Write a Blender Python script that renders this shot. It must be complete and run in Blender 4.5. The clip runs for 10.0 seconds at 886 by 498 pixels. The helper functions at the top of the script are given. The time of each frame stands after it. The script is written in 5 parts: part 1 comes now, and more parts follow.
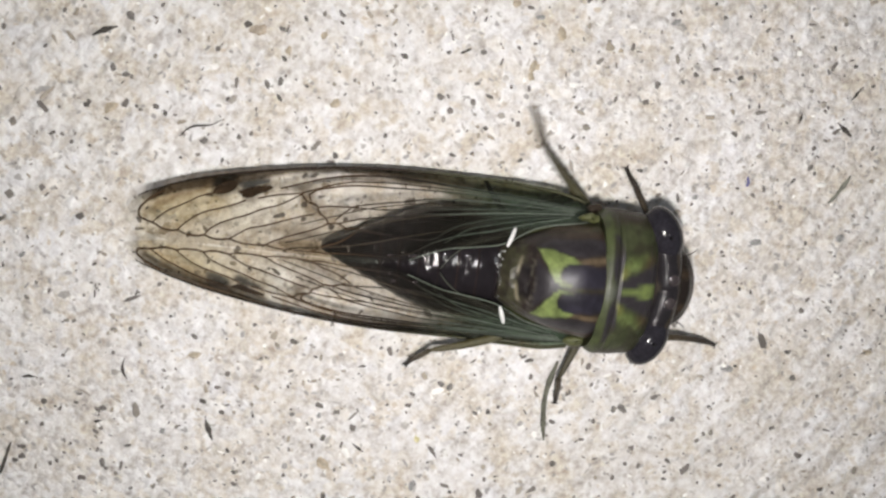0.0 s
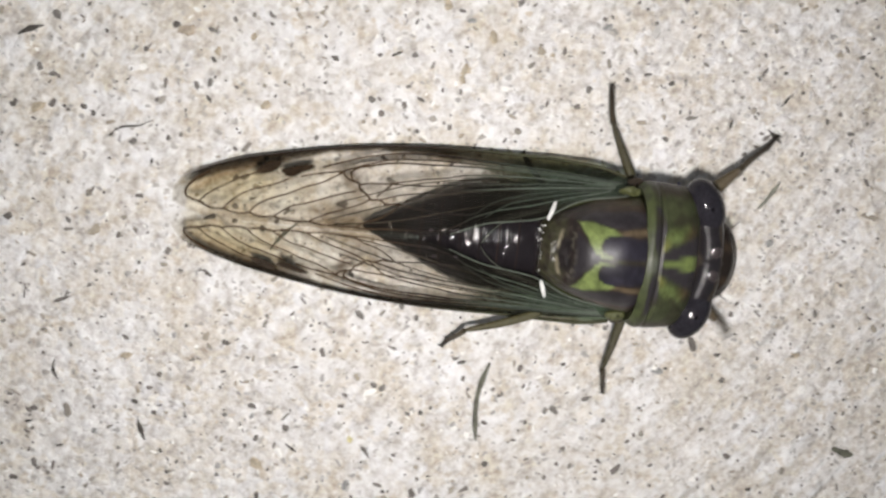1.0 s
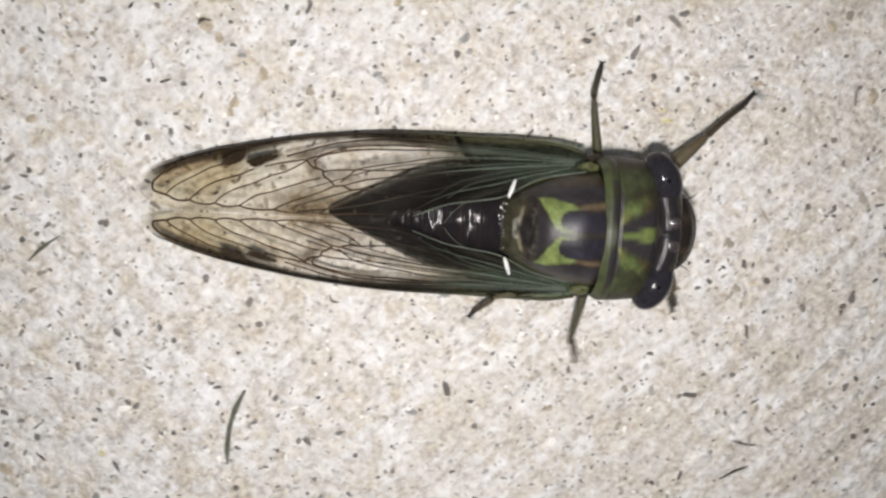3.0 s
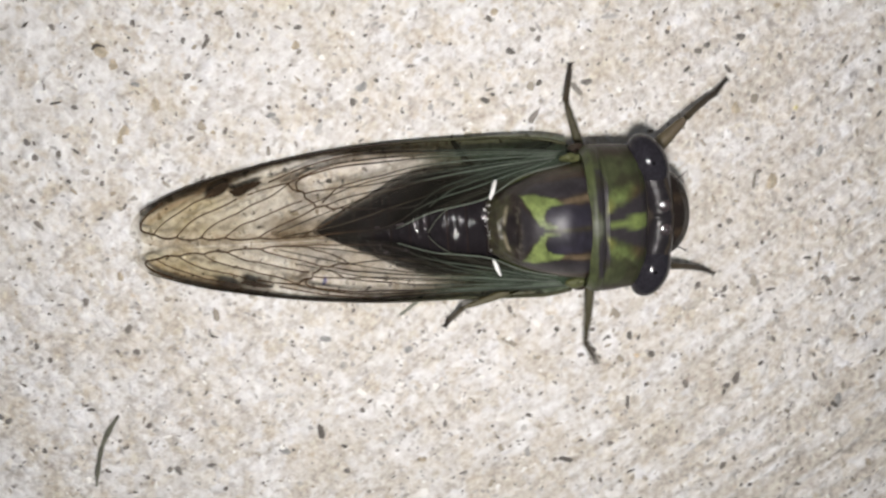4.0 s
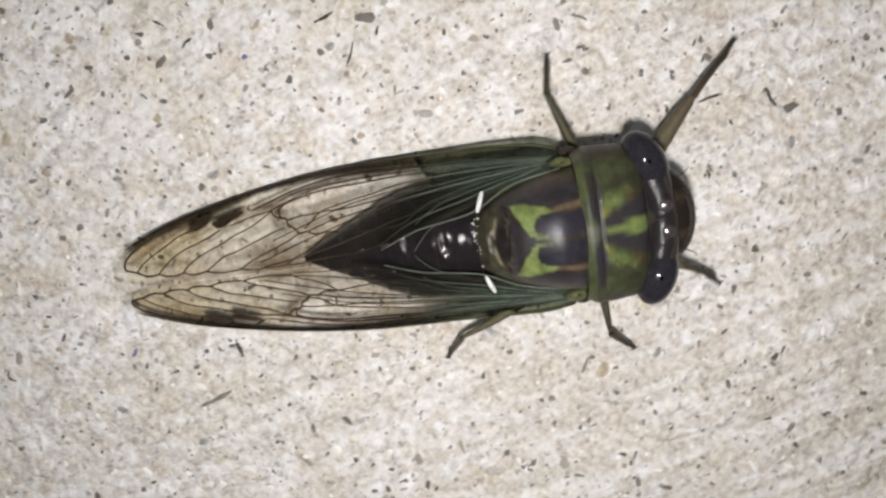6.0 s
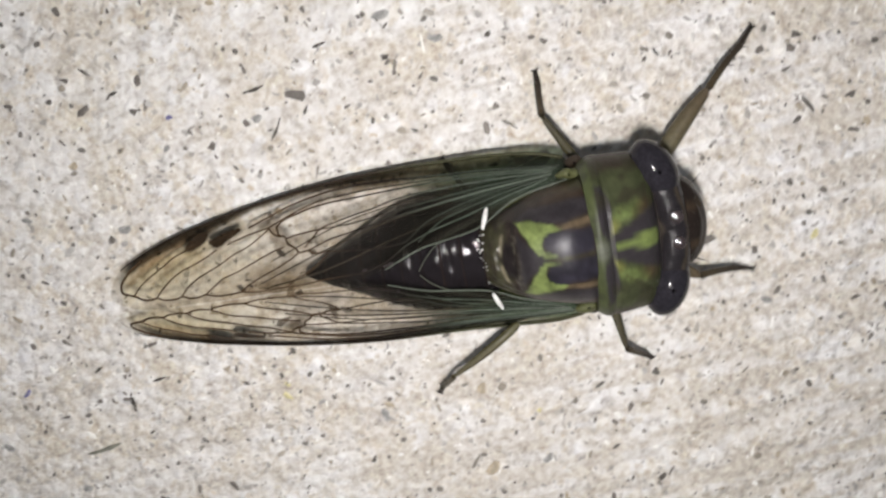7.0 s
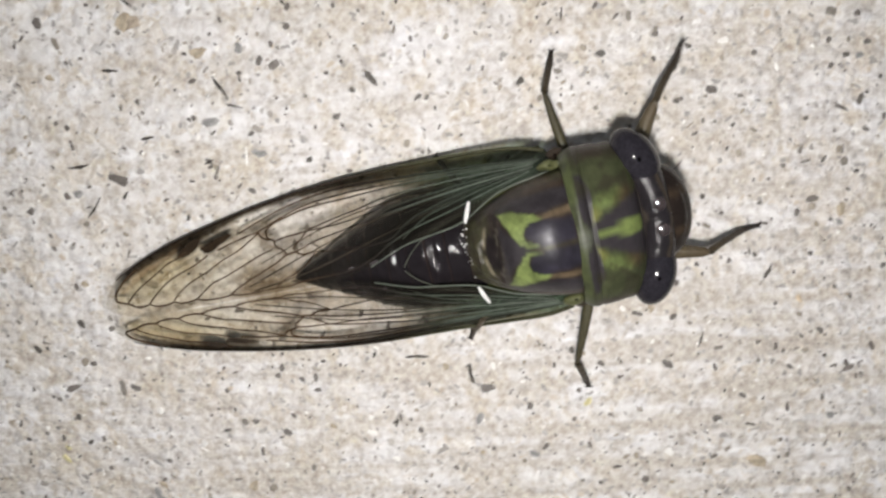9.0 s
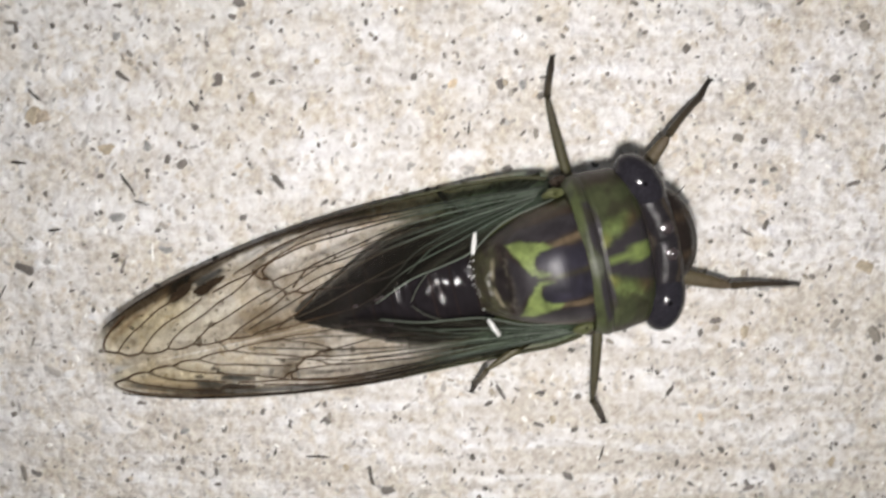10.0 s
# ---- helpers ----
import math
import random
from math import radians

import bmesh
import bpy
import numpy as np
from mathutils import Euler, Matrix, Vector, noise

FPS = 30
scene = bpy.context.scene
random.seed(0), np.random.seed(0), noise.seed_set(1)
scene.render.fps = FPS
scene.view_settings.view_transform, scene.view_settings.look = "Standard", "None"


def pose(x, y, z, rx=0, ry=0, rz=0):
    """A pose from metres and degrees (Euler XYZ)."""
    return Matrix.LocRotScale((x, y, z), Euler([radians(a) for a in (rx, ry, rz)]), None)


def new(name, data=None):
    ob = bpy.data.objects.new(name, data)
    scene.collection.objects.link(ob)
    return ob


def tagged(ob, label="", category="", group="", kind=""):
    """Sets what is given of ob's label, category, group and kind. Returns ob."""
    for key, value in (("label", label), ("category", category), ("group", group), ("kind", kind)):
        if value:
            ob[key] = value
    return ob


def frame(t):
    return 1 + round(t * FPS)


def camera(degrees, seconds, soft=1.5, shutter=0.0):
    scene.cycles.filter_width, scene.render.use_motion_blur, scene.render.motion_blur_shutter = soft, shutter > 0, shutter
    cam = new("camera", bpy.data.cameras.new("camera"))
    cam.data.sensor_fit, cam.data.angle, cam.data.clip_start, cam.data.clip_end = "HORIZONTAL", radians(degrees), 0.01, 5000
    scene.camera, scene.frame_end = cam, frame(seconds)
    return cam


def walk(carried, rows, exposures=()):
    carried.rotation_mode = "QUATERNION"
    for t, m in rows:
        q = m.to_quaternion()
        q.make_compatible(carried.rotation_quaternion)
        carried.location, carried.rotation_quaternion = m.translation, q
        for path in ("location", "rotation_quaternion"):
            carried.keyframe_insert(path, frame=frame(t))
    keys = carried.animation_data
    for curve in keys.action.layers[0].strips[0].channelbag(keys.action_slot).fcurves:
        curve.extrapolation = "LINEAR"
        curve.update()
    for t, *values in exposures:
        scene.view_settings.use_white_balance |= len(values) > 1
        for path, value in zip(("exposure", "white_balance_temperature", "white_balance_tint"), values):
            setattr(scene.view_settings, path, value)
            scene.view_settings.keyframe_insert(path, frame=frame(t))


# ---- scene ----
# ---------------------------------------------------------------- camera
MM = 0.001
CAM_ROWS = [
    (0.0, 0.10, 0.10, 78.27, -8.44, -1.54, 0.11),
    (0.5, 1.37, 1.38, 77.94, -9.35, -2.10, 0.28),
    (1.0, 5.49, 2.13, 78.32, -9.71, -2.44, 0.68),
    (1.5, 10.75, 2.68, 79.02, -9.56, -2.73, 1.49),
    (2.0, 15.82, 4.11, 79.48, -9.86, -3.16, 2.64),
    (2.5, 21.11, 5.69, 80.04, -10.13, -3.39, 4.19),
    (4.0, 37.68, 16.19, 78.80, -11.77, -1.95, 11.25),
    (4.5, 41.49, 21.30, 77.17, -12.32, -0.96, 14.44),
    (5.0, 43.94, 25.77, 75.79, -12.57, 0.13, 18.01),
    (6.5, 52.50, 35.14, 74.56, -9.29, 1.32, 29.28),
    (7.0, 51.38, 42.59, 72.81, -11.57, 0.94, 32.98),
    (7.5, 51.63, 47.53, 72.49, -11.56, 1.07, 36.08),
    (8.0, 53.26, 52.63, 72.57, -11.73, 1.42, 39.18),
    (8.5, 55.56, 57.11, 73.00, -11.58, 1.53, 41.83),
    (9.0, 57.40, 61.45, 73.45, -10.67, 1.26, 44.05),
    (9.5, 58.30, 67.00, 72.98, -9.71, 1.43, 45.62),
    (10.0, 57.23, 74.12, 71.49, -10.11, 1.81, 46.56),
]
CAM_POSES = [(t, pose(x * MM, y * MM, z * MM, rx, ry, rz)) for t, x, y, z, rx, ry, rz in CAM_ROWS]
cam = camera(58, 10.0, soft=2.5, shutter=0.5)
walk(cam, CAM_POSES, exposures=[(0, -0.06), (1.2, -0.04), (2.5, 0.02), (4.5, -0.03), (6.5, -0.22), (8, -0.22), (9, -0.2), (10, -0.2)])

# ---------------------------------------------------------------- light
world = bpy.data.worlds.new("night")
scene.world = world
world.use_nodes = True
world.node_tree.nodes["Background"].inputs["Color"].default_value = (0.66, 0.69, 0.73, 1)
world.node_tree.nodes["Background"].inputs["Strength"].default_value = 0.24
TORCH_STRENGTH = 718.0
TORCH_COLOUR = (0.992, 0.95, 0.925)
TORCH_PLACE = (1.0, -11.0, 1.0)   # beside the lens, in millimetres
TORCH_TURN = (6.0, -2.0)          # how it leans, in degrees


# ---------------------------------------------------------------- materials
def shader(name):
    m = bpy.data.materials.new(name)
    m.use_nodes = True
    nt = m.node_tree
    return m, nt, nt.nodes["Principled BSDF"], nt.nodes["Material Output"]


def link(nt, a, b):
    nt.links.new(a, b)


def coords(nt, scale=1000.0, rot=0.0, stretch=(1, 1, 1)):
    tc = nt.nodes.new("ShaderNodeTexCoord")
    turn = nt.nodes.new("ShaderNodeMapping")
    turn.inputs["Rotation"].default_value = (0, 0, radians(rot))
    link(nt, tc.outputs["Object"], turn.inputs["Vector"])
    mp = nt.nodes.new("ShaderNodeMapping")
    mp.inputs["Scale"].default_value = [scale * s for s in stretch]
    link(nt, turn.outputs["Vector"], mp.inputs["Vector"])
    return mp.outputs["Vector"]


def noise_tex(nt, vec, scale, detail=3.0, rough=0.55):
    n = nt.nodes.new("ShaderNodeTexNoise")
    n.inputs["Scale"].default_value = scale
    n.inputs["Detail"].default_value = detail
    n.inputs["Roughness"].default_value = rough
    link(nt, vec, n.inputs["Vector"])
    return n.outputs["Fac"]


def ramp(nt, fac, stops):
    r = nt.nodes.new("ShaderNodeValToRGB")
    el = r.color_ramp.elements
    while len(el) < len(stops):
        el.new(0.5)
    for e, (p, c) in zip(el, stops):
        e.position = p
        e.color = (*c, 1) if len(c) == 3 else (c[0], c[0], c[0], 1)
    link(nt, fac, r.inputs["Fac"])
    return r.outputs["Color"]


def mix(nt, fac, a, b, mode="MIX"):
    n = nt.nodes.new("ShaderNodeMixRGB")
    n.blend_type = mode
    for sock, v in ((n.inputs[0], fac), (n.inputs[1], a), (n.inputs[2], b)):
        if isinstance(v, bpy.types.NodeSocket):
            link(nt, v, sock)
        elif isinstance(v, (int, float)):
            sock.default_value = v
        else:
            sock.default_value = (*v, 1)
    return n.outputs[0]


def bump(nt, bsdf, height, strength, distance):
    b = nt.nodes.new("ShaderNodeBump")
    b.inputs["Strength"].default_value = strength
    b.inputs["Distance"].default_value = distance
    link(nt, height, b.inputs["Height"])
    link(nt, b.outputs["Normal"], bsdf.inputs["Normal"])


BROOM = 48.0   # direction of the broom marks in the slab


def concrete():
    m, nt, b, _ = shader("broomed concrete")
    v = coords(nt)
    # lumps of paste, bent out of shape
    warp = nt.nodes.new("ShaderNodeTexNoise")
    warp.inputs["Scale"].default_value = 0.8
    warp.inputs["Detail"].default_value = 2
    link(nt, v, warp.inputs["Vector"])
    bent = nt.nodes.new("ShaderNodeVectorMath")
    bent.operation = "MULTIPLY_ADD"
    link(nt, warp.outputs["Color"], bent.inputs[0])
    bent.inputs[1].default_value = (1.6, 1.6, 0)
    link(nt, v, bent.inputs[2])
    mid = noise_tex(nt, v, 0.42, 5, 0.66)
    mid2 = noise_tex(nt, v, 0.16, 3, 0.6)
    fine = noise_tex(nt, v, 1.5, 4, 0.65)
    big = noise_tex(nt, v, 0.035, 3)
    streak = noise_tex(nt, coords(nt, 1000, -BROOM, (0.24, 1.0, 1)), 0.75, 3, 0.6)
    lump = nt.nodes.new("ShaderNodeTexVoronoi")
    lump.inputs["Scale"].default_value = 0.72
    link(nt, bent.outputs[0], lump.inputs["Vector"])
    hue = nt.nodes.new("ShaderNodeSeparateColor")
    link(nt, lump.outputs["Color"], hue.inputs["Color"])
    tint = ramp(nt, hue.outputs["Red"], [(0.0, (0.56, 0.53, 0.50)), (0.16, (0.70, 0.68, 0.66)), (0.45, (0.78, 0.765, 0.74)), (0.68, (0.74, 0.74, 0.76)), (0.84, (0.72, 0.67, 0.58)), (1.0, (0.58, 0.51, 0.42))])
    paste = ramp(nt, mid, [(0.36, (0.56, 0.54, 0.515)), (0.45, (0.77, 0.76, 0.745)), (0.53, (0.94, 0.935, 0.925))])
    col = mix(nt, 0.55, paste, tint)
    tan = ramp(nt, mid2, [(0.49, (0,)), (0.61, (0.55,))])
    col = mix(nt, tan, col, (0.60, 0.53, 0.43))
    stain = ramp(nt, noise_tex(nt, v, 0.075, 5, 0.65), [(0.50, (0,)), (0.66, (0.36,))])
    col = mix(nt, stain, col, (0.62, 0.57, 0.48))
    bare = ramp(nt, noise_tex(nt, v, 0.11, 4, 0.6), [(0.54, (0,)), (0.64, (0.55,))])
    col = mix(nt, bare, col, (0.88, 0.875, 0.88))
    crumbs = ramp(nt, noise_tex(nt, v, 0.55, 2, 0.5), [(0.60, (0,)), (0.68, (0.5,))])
    col = mix(nt, crumbs, col, (0.47, 0.43, 0.375))
    clumps = ramp(nt, noise_tex(nt, v, 0.30, 4, 0.7), [(0.565, (0,)), (0.60, (0.6,))])
    col = mix(nt, clumps, col, (0.60, 0.53, 0.43))
    dusk = ramp(nt, noise_tex(nt, coords(nt, 1000, 31), 0.36, 4, 0.7), [(0.59, (0,)), (0.62, (0.55,))])
    col = mix(nt, dusk, col, (0.52, 0.49, 0.47))
    joint = ramp(nt, lump.outputs["Distance"], [(0.28, (1, 1, 1)), (0.62, (0.66, 0.635, 0.60))])
    col = mix(nt, 0.3, col, joint, "MULTIPLY")
    groove = ramp(nt, streak, [(0.37, (0.55,)), (0.47, (0.0,))])
    # the broom bit deeper towards one end of the slab; groove shade painted in
    across = nt.nodes.new("ShaderNodeVectorMath")
    across.operation = "DOT_PRODUCT"
    link(nt, v, across.inputs[0])
    across.inputs[1].default_value = (1.0, -0.25, 0.0)
    shade_gain = nt.nodes.new("ShaderNodeMapRange")
    shade_gain.inputs["From Min"].default_value = 10
    shade_gain.inputs["From Max"].default_value = 90
    shade_gain.inputs["To Min"].default_value = 0.06
    shade_gain.inputs["To Max"].default_value = 1.0
    link(nt, across.outputs["Value"], shade_gain.inputs["Value"])
    lines = noise_tex(nt, coords(nt, 1000, -BROOM, (0.075, 1.0, 1)), 0.58, 3, 0.5)
    line = ramp(nt, lines, [(0.40, (1.0,)), (0.56, (0.0,))])
    col = mix(nt, mix(nt, 1.0, line, shade_gain.outputs["Result"], "MULTIPLY"), col, (0.545, 0.50, 0.44))
    where = ramp(nt, big, [(0.35, (0.25,)), (0.62, (1.0,))])
    col = mix(nt, mix(nt, 1.0, groove, where, "MULTIPLY"), col, (0.44, 0.40, 0.355))
    col = mix(nt, 0.5, col, ramp(nt, fine, [(0.32, (0.20, 0.19, 0.18)), (0.46, (0.52, 0.515, 0.51)), (0.64, (0.86, 0.86, 0.85))]), "OVERLAY")
    # pits and sand grains showing in the paste
    vo = nt.nodes.new("ShaderNodeTexVoronoi")
    vo.inputs["Scale"].default_value = 1.3
    link(nt, bent.outputs[0], vo.inputs["Vector"])
    hue2 = nt.nodes.new("ShaderNodeSeparateColor")
    link(nt, vo.outputs["Color"], hue2.inputs["Color"])
    grain = ramp(nt, vo.outputs["Distance"], [(0.24, (1,)), (0.34, (0,))])
    pick = ramp(nt, hue2.outputs["Red"], [(0.56, (0,)), (0.58, (0.85,))])
    tone = ramp(nt, hue2.outputs["Green"], [(0.0, (0.30, 0.285, 0.27)), (0.4, (0.44, 0.42, 0.39)), (0.75, (0.50, 0.465, 0.42)), (0.88, (0.90, 0.89, 0.87)), (1.0, (0.56, 0.47, 0.35))])
    col = mix(nt, mix(nt, 1.0, grain, pick, "MULTIPLY"), col, tone)
    link(nt, col, b.inputs["Base Color"])
    b.inputs["Roughness"].default_value = 0.8
    b.inputs["Specular IOR Level"].default_value = 0.3
    h = mix(nt, 0.5, mix(nt, 0.45, mid, fine), streak)
    crumb = ramp(nt, lump.outputs["Distance"], [(0.0, (1,)), (0.75, (0,))])
    bump(nt, b, mix(nt, 0.3, h, crumb), 1.0, 0.0010)
    return m


def grit():
    m, nt, b, _ = shader("sand grit")
    geo = nt.nodes.new("ShaderNodeNewGeometry")
    col = ramp(nt, geo.outputs["Random Per Island"], [(0.0, (0.10, 0.09, 0.08)), (0.30, (0.17, 0.15, 0.135)), (0.44, (0.22, 0.20, 0.175)), (0.60, (0.38, 0.33, 0.26)),
                                                     (0.80, (0.36, 0.345, 0.33)), (0.90, (0.85, 0.84, 0.80)), (1.0, (0.9, 0.88, 0.84))])
    link(nt, mix(nt, 0.3, col, ramp(nt, noise_tex(nt, coords(nt), 3.0), [(0.3, (0.3,)), (0.7, (0.8,))]), "OVERLAY"), b.inputs["Base Color"])
    b.inputs["Roughness"].default_value = 0.55
    return m


def plain(name, colour, rough=0.5, vary=0.35, scale=2.0, spec=0.5, bump_h=0.15, metal=0.0):
    m, nt, b, _ = shader(name)
    v = coords(nt)
    n = noise_tex(nt, v, scale, 4)
    f = noise_tex(nt, v, scale * 5, 2)
    dark = [c * (1 - vary) for c in colour]
    light = [min(1, c * (1 + vary)) for c in colour]
    link(nt, ramp(nt, n, [(0.3, dark), (0.7, light)]), b.inputs["Base Color"])
    b.inputs["Roughness"].default_value = rough
    b.inputs["Specular IOR Level"].default_value = spec
    b.inputs["Metallic"].default_value = metal
    bump(nt, b, mix(nt, 0.5, n, f), bump_h, 0.0003)
    return m


def chitin(name, rough, coat=0.0, bump_h=0.2, scale=2.4, spec=0.5):
    """Shell whose markings are stored on its own surface."""
    m, nt, b, _ = shader(name)
    a = nt.nodes.new("ShaderNodeAttribute")
    a.attribute_name = "marking"
    v = coords(nt)
    n = noise_tex(nt, v, scale, 4)
    f = noise_tex(nt, v, scale * 4, 3)
    link(nt, mix(nt, 0.35, a.outputs["Color"], ramp(nt, n, [(0.3, (0.25,)), (0.7, (0.75,))]), "OVERLAY"), b.inputs["Base Color"])
    link(nt, ramp(nt, f, [(0.3, (max(0.03, rough * 0.75),)), (0.7, (rough * 1.3,))]), b.inputs["Roughness"])
    b.inputs["Specular IOR Level"].default_value = spec
    b.inputs["Coat Weight"].default_value = coat
    b.inputs["Coat Roughness"].default_value = 0.154
    bump(nt, b, mix(nt, 0.5, n, f), bump_h, 0.0002)
    return m


def membrane(name, haze, gloss):
    """Clear wing skin: light passes through, tinted, with a thin shine."""
    m, nt, b, out = shader(name)
    nt.nodes.remove(b)
    a = nt.nodes.new("ShaderNodeAttribute")
    a.attribute_name = "marking"
    v = coords(nt)
    n = noise_tex(nt, v, 0.5, 4)
    col = mix(nt, 0.4, a.outputs["Color"], ramp(nt, n, [(0.3, (0.3,)), (0.7, (0.75,))]), "OVERLAY")
    tr = nt.nodes.new("ShaderNodeBsdfTransparent")
    link(nt, col, tr.inputs["Color"])
    gl = nt.nodes.new("ShaderNodeBsdfGlossy")
    gl.inputs["Roughness"].default_value = 0.22
    gl.inputs["Color"].default_value = (0.30, 0.36, 0.33, 1)
    df = nt.nodes.new("ShaderNodeBsdfDiffuse")
    parts = nt.nodes.new("ShaderNodeSeparateColor")
    link(nt, a.outputs["Color"], parts.inputs["Color"])
    green = nt.nodes.new("ShaderNodeMath")
    green.operation = "SUBTRACT"
    link(nt, parts.outputs["Green"], green.inputs[0])
    link(nt, parts.outputs["Red"], green.inputs[1])
    link(nt, mix(nt, ramp(nt, green.outputs[0], [(0.02, (0,)), (0.09, (1,))]), haze, (0.17, 0.215, 0.165)), df.inputs["Color"])
    m1 = nt.nodes.new("ShaderNodeMixShader")
    m1.inputs[0].default_value = gloss
    link(nt, tr.outputs[0], m1.inputs[1])
    link(nt, gl.outputs[0], m1.inputs[2])
    m2 = nt.nodes.new("ShaderNodeMixShader")
    link(nt, a.outputs["Alpha"], m2.inputs[0])
    link(nt, df.outputs[0], m2.inputs[1])
    link(nt, m1.outputs[0], m2.inputs[2])
    link(nt, m2.outputs[0], out.inputs["Surface"])
    bb = nt.nodes.new("ShaderNodeBump")
    bb.inputs["Strength"].default_value = 0.3
    bb.inputs["Distance"].default_value = 0.0002
    link(nt, noise_tex(nt, v, 0.9, 3), bb.inputs["Height"])
    link(nt, bb.outputs["Normal"], gl.inputs["Normal"])
    return m


def glow(name, colour, strength):
    m, nt, b, out = shader(name)
    b.inputs["Base Color"].default_value = (*colour, 1)
    b.inputs["Emission Color"].default_value = (*colour, 1)
    b.inputs["Emission Strength"].default_value = strength
    return m


M_CONCRETE = concrete()
M_GRIT = grit()
M_BLACK = chitin("black shell", 0.11, 0.0, 0.3, 0.9, 0.25)
M_BACK = chitin("marked shell", 0.38, 0.0, 0.14, 1.6, 0.32)
M_COLLAR = chitin("collar shell", 0.44, 0.0, 0.16, 1.6, 0.3)
M_HEAD = chitin("head shell", 0.22, 0.0, 0.3, 1.4, 0.2)
M_LEG = chitin("leg shell", 0.42, 0.05, 0.5, 2.4, 0.3)
M_EYE = plain("dark glossy eye", (0.019, 0.0175, 0.022), 0.12, 0.3, 3, 0.25, 0.03)
M_OCELLUS = plain("clear ocellus", (0.035, 0.025, 0.025), 0.14, 0.2, 3, 1.0, 0.0)
M_OCELLUS.node_tree.nodes["Principled BSDF"].inputs["Coat Weight"].default_value = 1.0
M_OCELLUS.node_tree.nodes["Principled BSDF"].inputs["Coat Roughness"].default_value = 0.2
M_FORE = membrane("forewing skin", (0.15, 0.135, 0.105), 0.03)
M_HIND = membrane("hindwing skin", (0.10, 0.09, 0.075), 0.03)
M_VEIN = chitin("wing vein", 0.5, 0.0, 0.1, 2.4, 0.1)
M_SPOT = plain("smoky wing spot", (0.034, 0.021, 0.011), 0.6, 0.4, 1.5, 0.12)
M_WHITE = plain("white wax bloom", (0.70, 0.70, 0.68), 0.8, 0.12, 3.0, 0.2)
M_BRISTLE = plain("black bristle", (0.02, 0.015, 0.012), 0.4)
M_DRYGRASS = plain("dry grass", (0.12, 0.12, 0.09), 0.7, 0.45, 1.2)
M_DARKBIT = plain("dark plant bit", (0.07, 0.062, 0.052), 0.7, 0.5, 1.5)
M_PALEBIT = plain("pale leaf bit", (0.21, 0.21, 0.17), 0.7, 0.3, 1.0)
M_DARKSTONE = plain("dark pebble", (0.18, 0.165, 0.15), 0.55, 0.5, 2.5)
M_GREYSTONE = plain("grey pebble", (0.30, 0.295, 0.285), 0.6, 0.4, 2.5)
M_TANSTONE = plain("tan pebble", (0.44, 0.375, 0.28), 0.6, 0.35, 1.6)
M_BROWNLUMP = plain("brown sand lump", (0.40, 0.34, 0.27), 0.8, 0.35, 2.2, 0.3)
M_ORANGE = plain("pale orange stone", (0.66, 0.54, 0.38), 0.6, 0.3, 1.4)
M_QUARTZ = plain("quartz pebble", (0.85, 0.84, 0.82), 0.2, 0.1, 2.0, 0.8)
M_BLUEBIT = plain("blue speck", (0.16, 0.15, 0.30), 0.6, 0.3, 1.6)
M_YELLOW = plain("yellow plant bit", (0.64, 0.59, 0.33), 0.6, 0.3, 1.6)
M_BEZEL = plain("black bezel", (0.02, 0.02, 0.02), 0.5)
M_LED = glow("torch light", TORCH_COLOUR, TORCH_STRENGTH)


# ---------------------------------------------------------------- mesh tools
def mesh_ob(name, verts, faces, mat, parent=None, colours=None, smooth=True, label="", scale=MM):
    me = bpy.data.meshes.new(name)
    me.from_pydata((np.asarray(verts, float) * scale).tolist(), [], [list(map(int, f)) for f in faces])
    me.materials.append(mat)
    if smooth:
        me.polygons.foreach_set("use_smooth", [True] * len(me.polygons))
    if colours is not None:
        at = me.color_attributes.new("marking", "FLOAT_COLOR", "POINT")
        c = np.asarray(colours, float)
        if c.shape[1] == 3:
            c = np.hstack([c, np.ones((len(c), 1))])
        at.data.foreach_set("color", c.ravel())
    me.update()
    ob = new(name, me)
    if parent is not None:
        ob.parent = parent
    if label:
        ob["label"] = label
    return ob


def grid_faces(n, k, closed):
    """Quads of n rows of k points."""
    f = []
    for i in range(n - 1):
        for j in range(k if closed else k - 1):
            a, b = i * k + j, i * k + (j + 1) % k
            f.append((a, b, b + k, a + k))
    return f


def curve_at(table, x):
    """A smooth curve through (x, value) pairs."""
    t = np.array(sorted(table), float)
    xs, ys = t[:, 0], t[:, 1]
    m = np.gradient(ys, xs)
    x = np.clip(x, xs[0], xs[-1])
    i = np.clip(np.searchsorted(xs, x) - 1, 0, len(xs) - 2)
    h = xs[i + 1] - xs[i]
    s = (x - xs[i]) / h
    return ((1 + 2 * s) * (1 - s) ** 2 * ys[i] + s * (1 - s) ** 2 * h * m[i] + s * s * (3 - 2 * s) * ys[i + 1] + s * s * (s - 1) * h * m[i + 1])


def loft(xs, half, top, bottom, waist, k=48, power=0.8, along="x"):
    """A closed body round the long axis: half width, top and bottom height by station."""
    pts = []
    for x in xs:
        hw, zt, zb, zw = (float(curve_at(c, x)) for c in (half, top, bottom, waist))
        for j in range(k):
            a = 2 * math.pi * j / k
            c, s = math.cos(a), math.sin(a)
            y = hw * math.copysign(abs(c) ** power, c)
            z = zw + (zt - zw if s > 0 else zw - zb) * math.copysign(abs(s) ** power, s)
            pts.append((x, y, z))
    n = len(xs)
    faces = grid_faces(n, k, True)
    faces.append(tuple(range(k)))
    faces.append(tuple(reversed(range((n - 1) * k, n * k))))
    return np.array(pts), faces


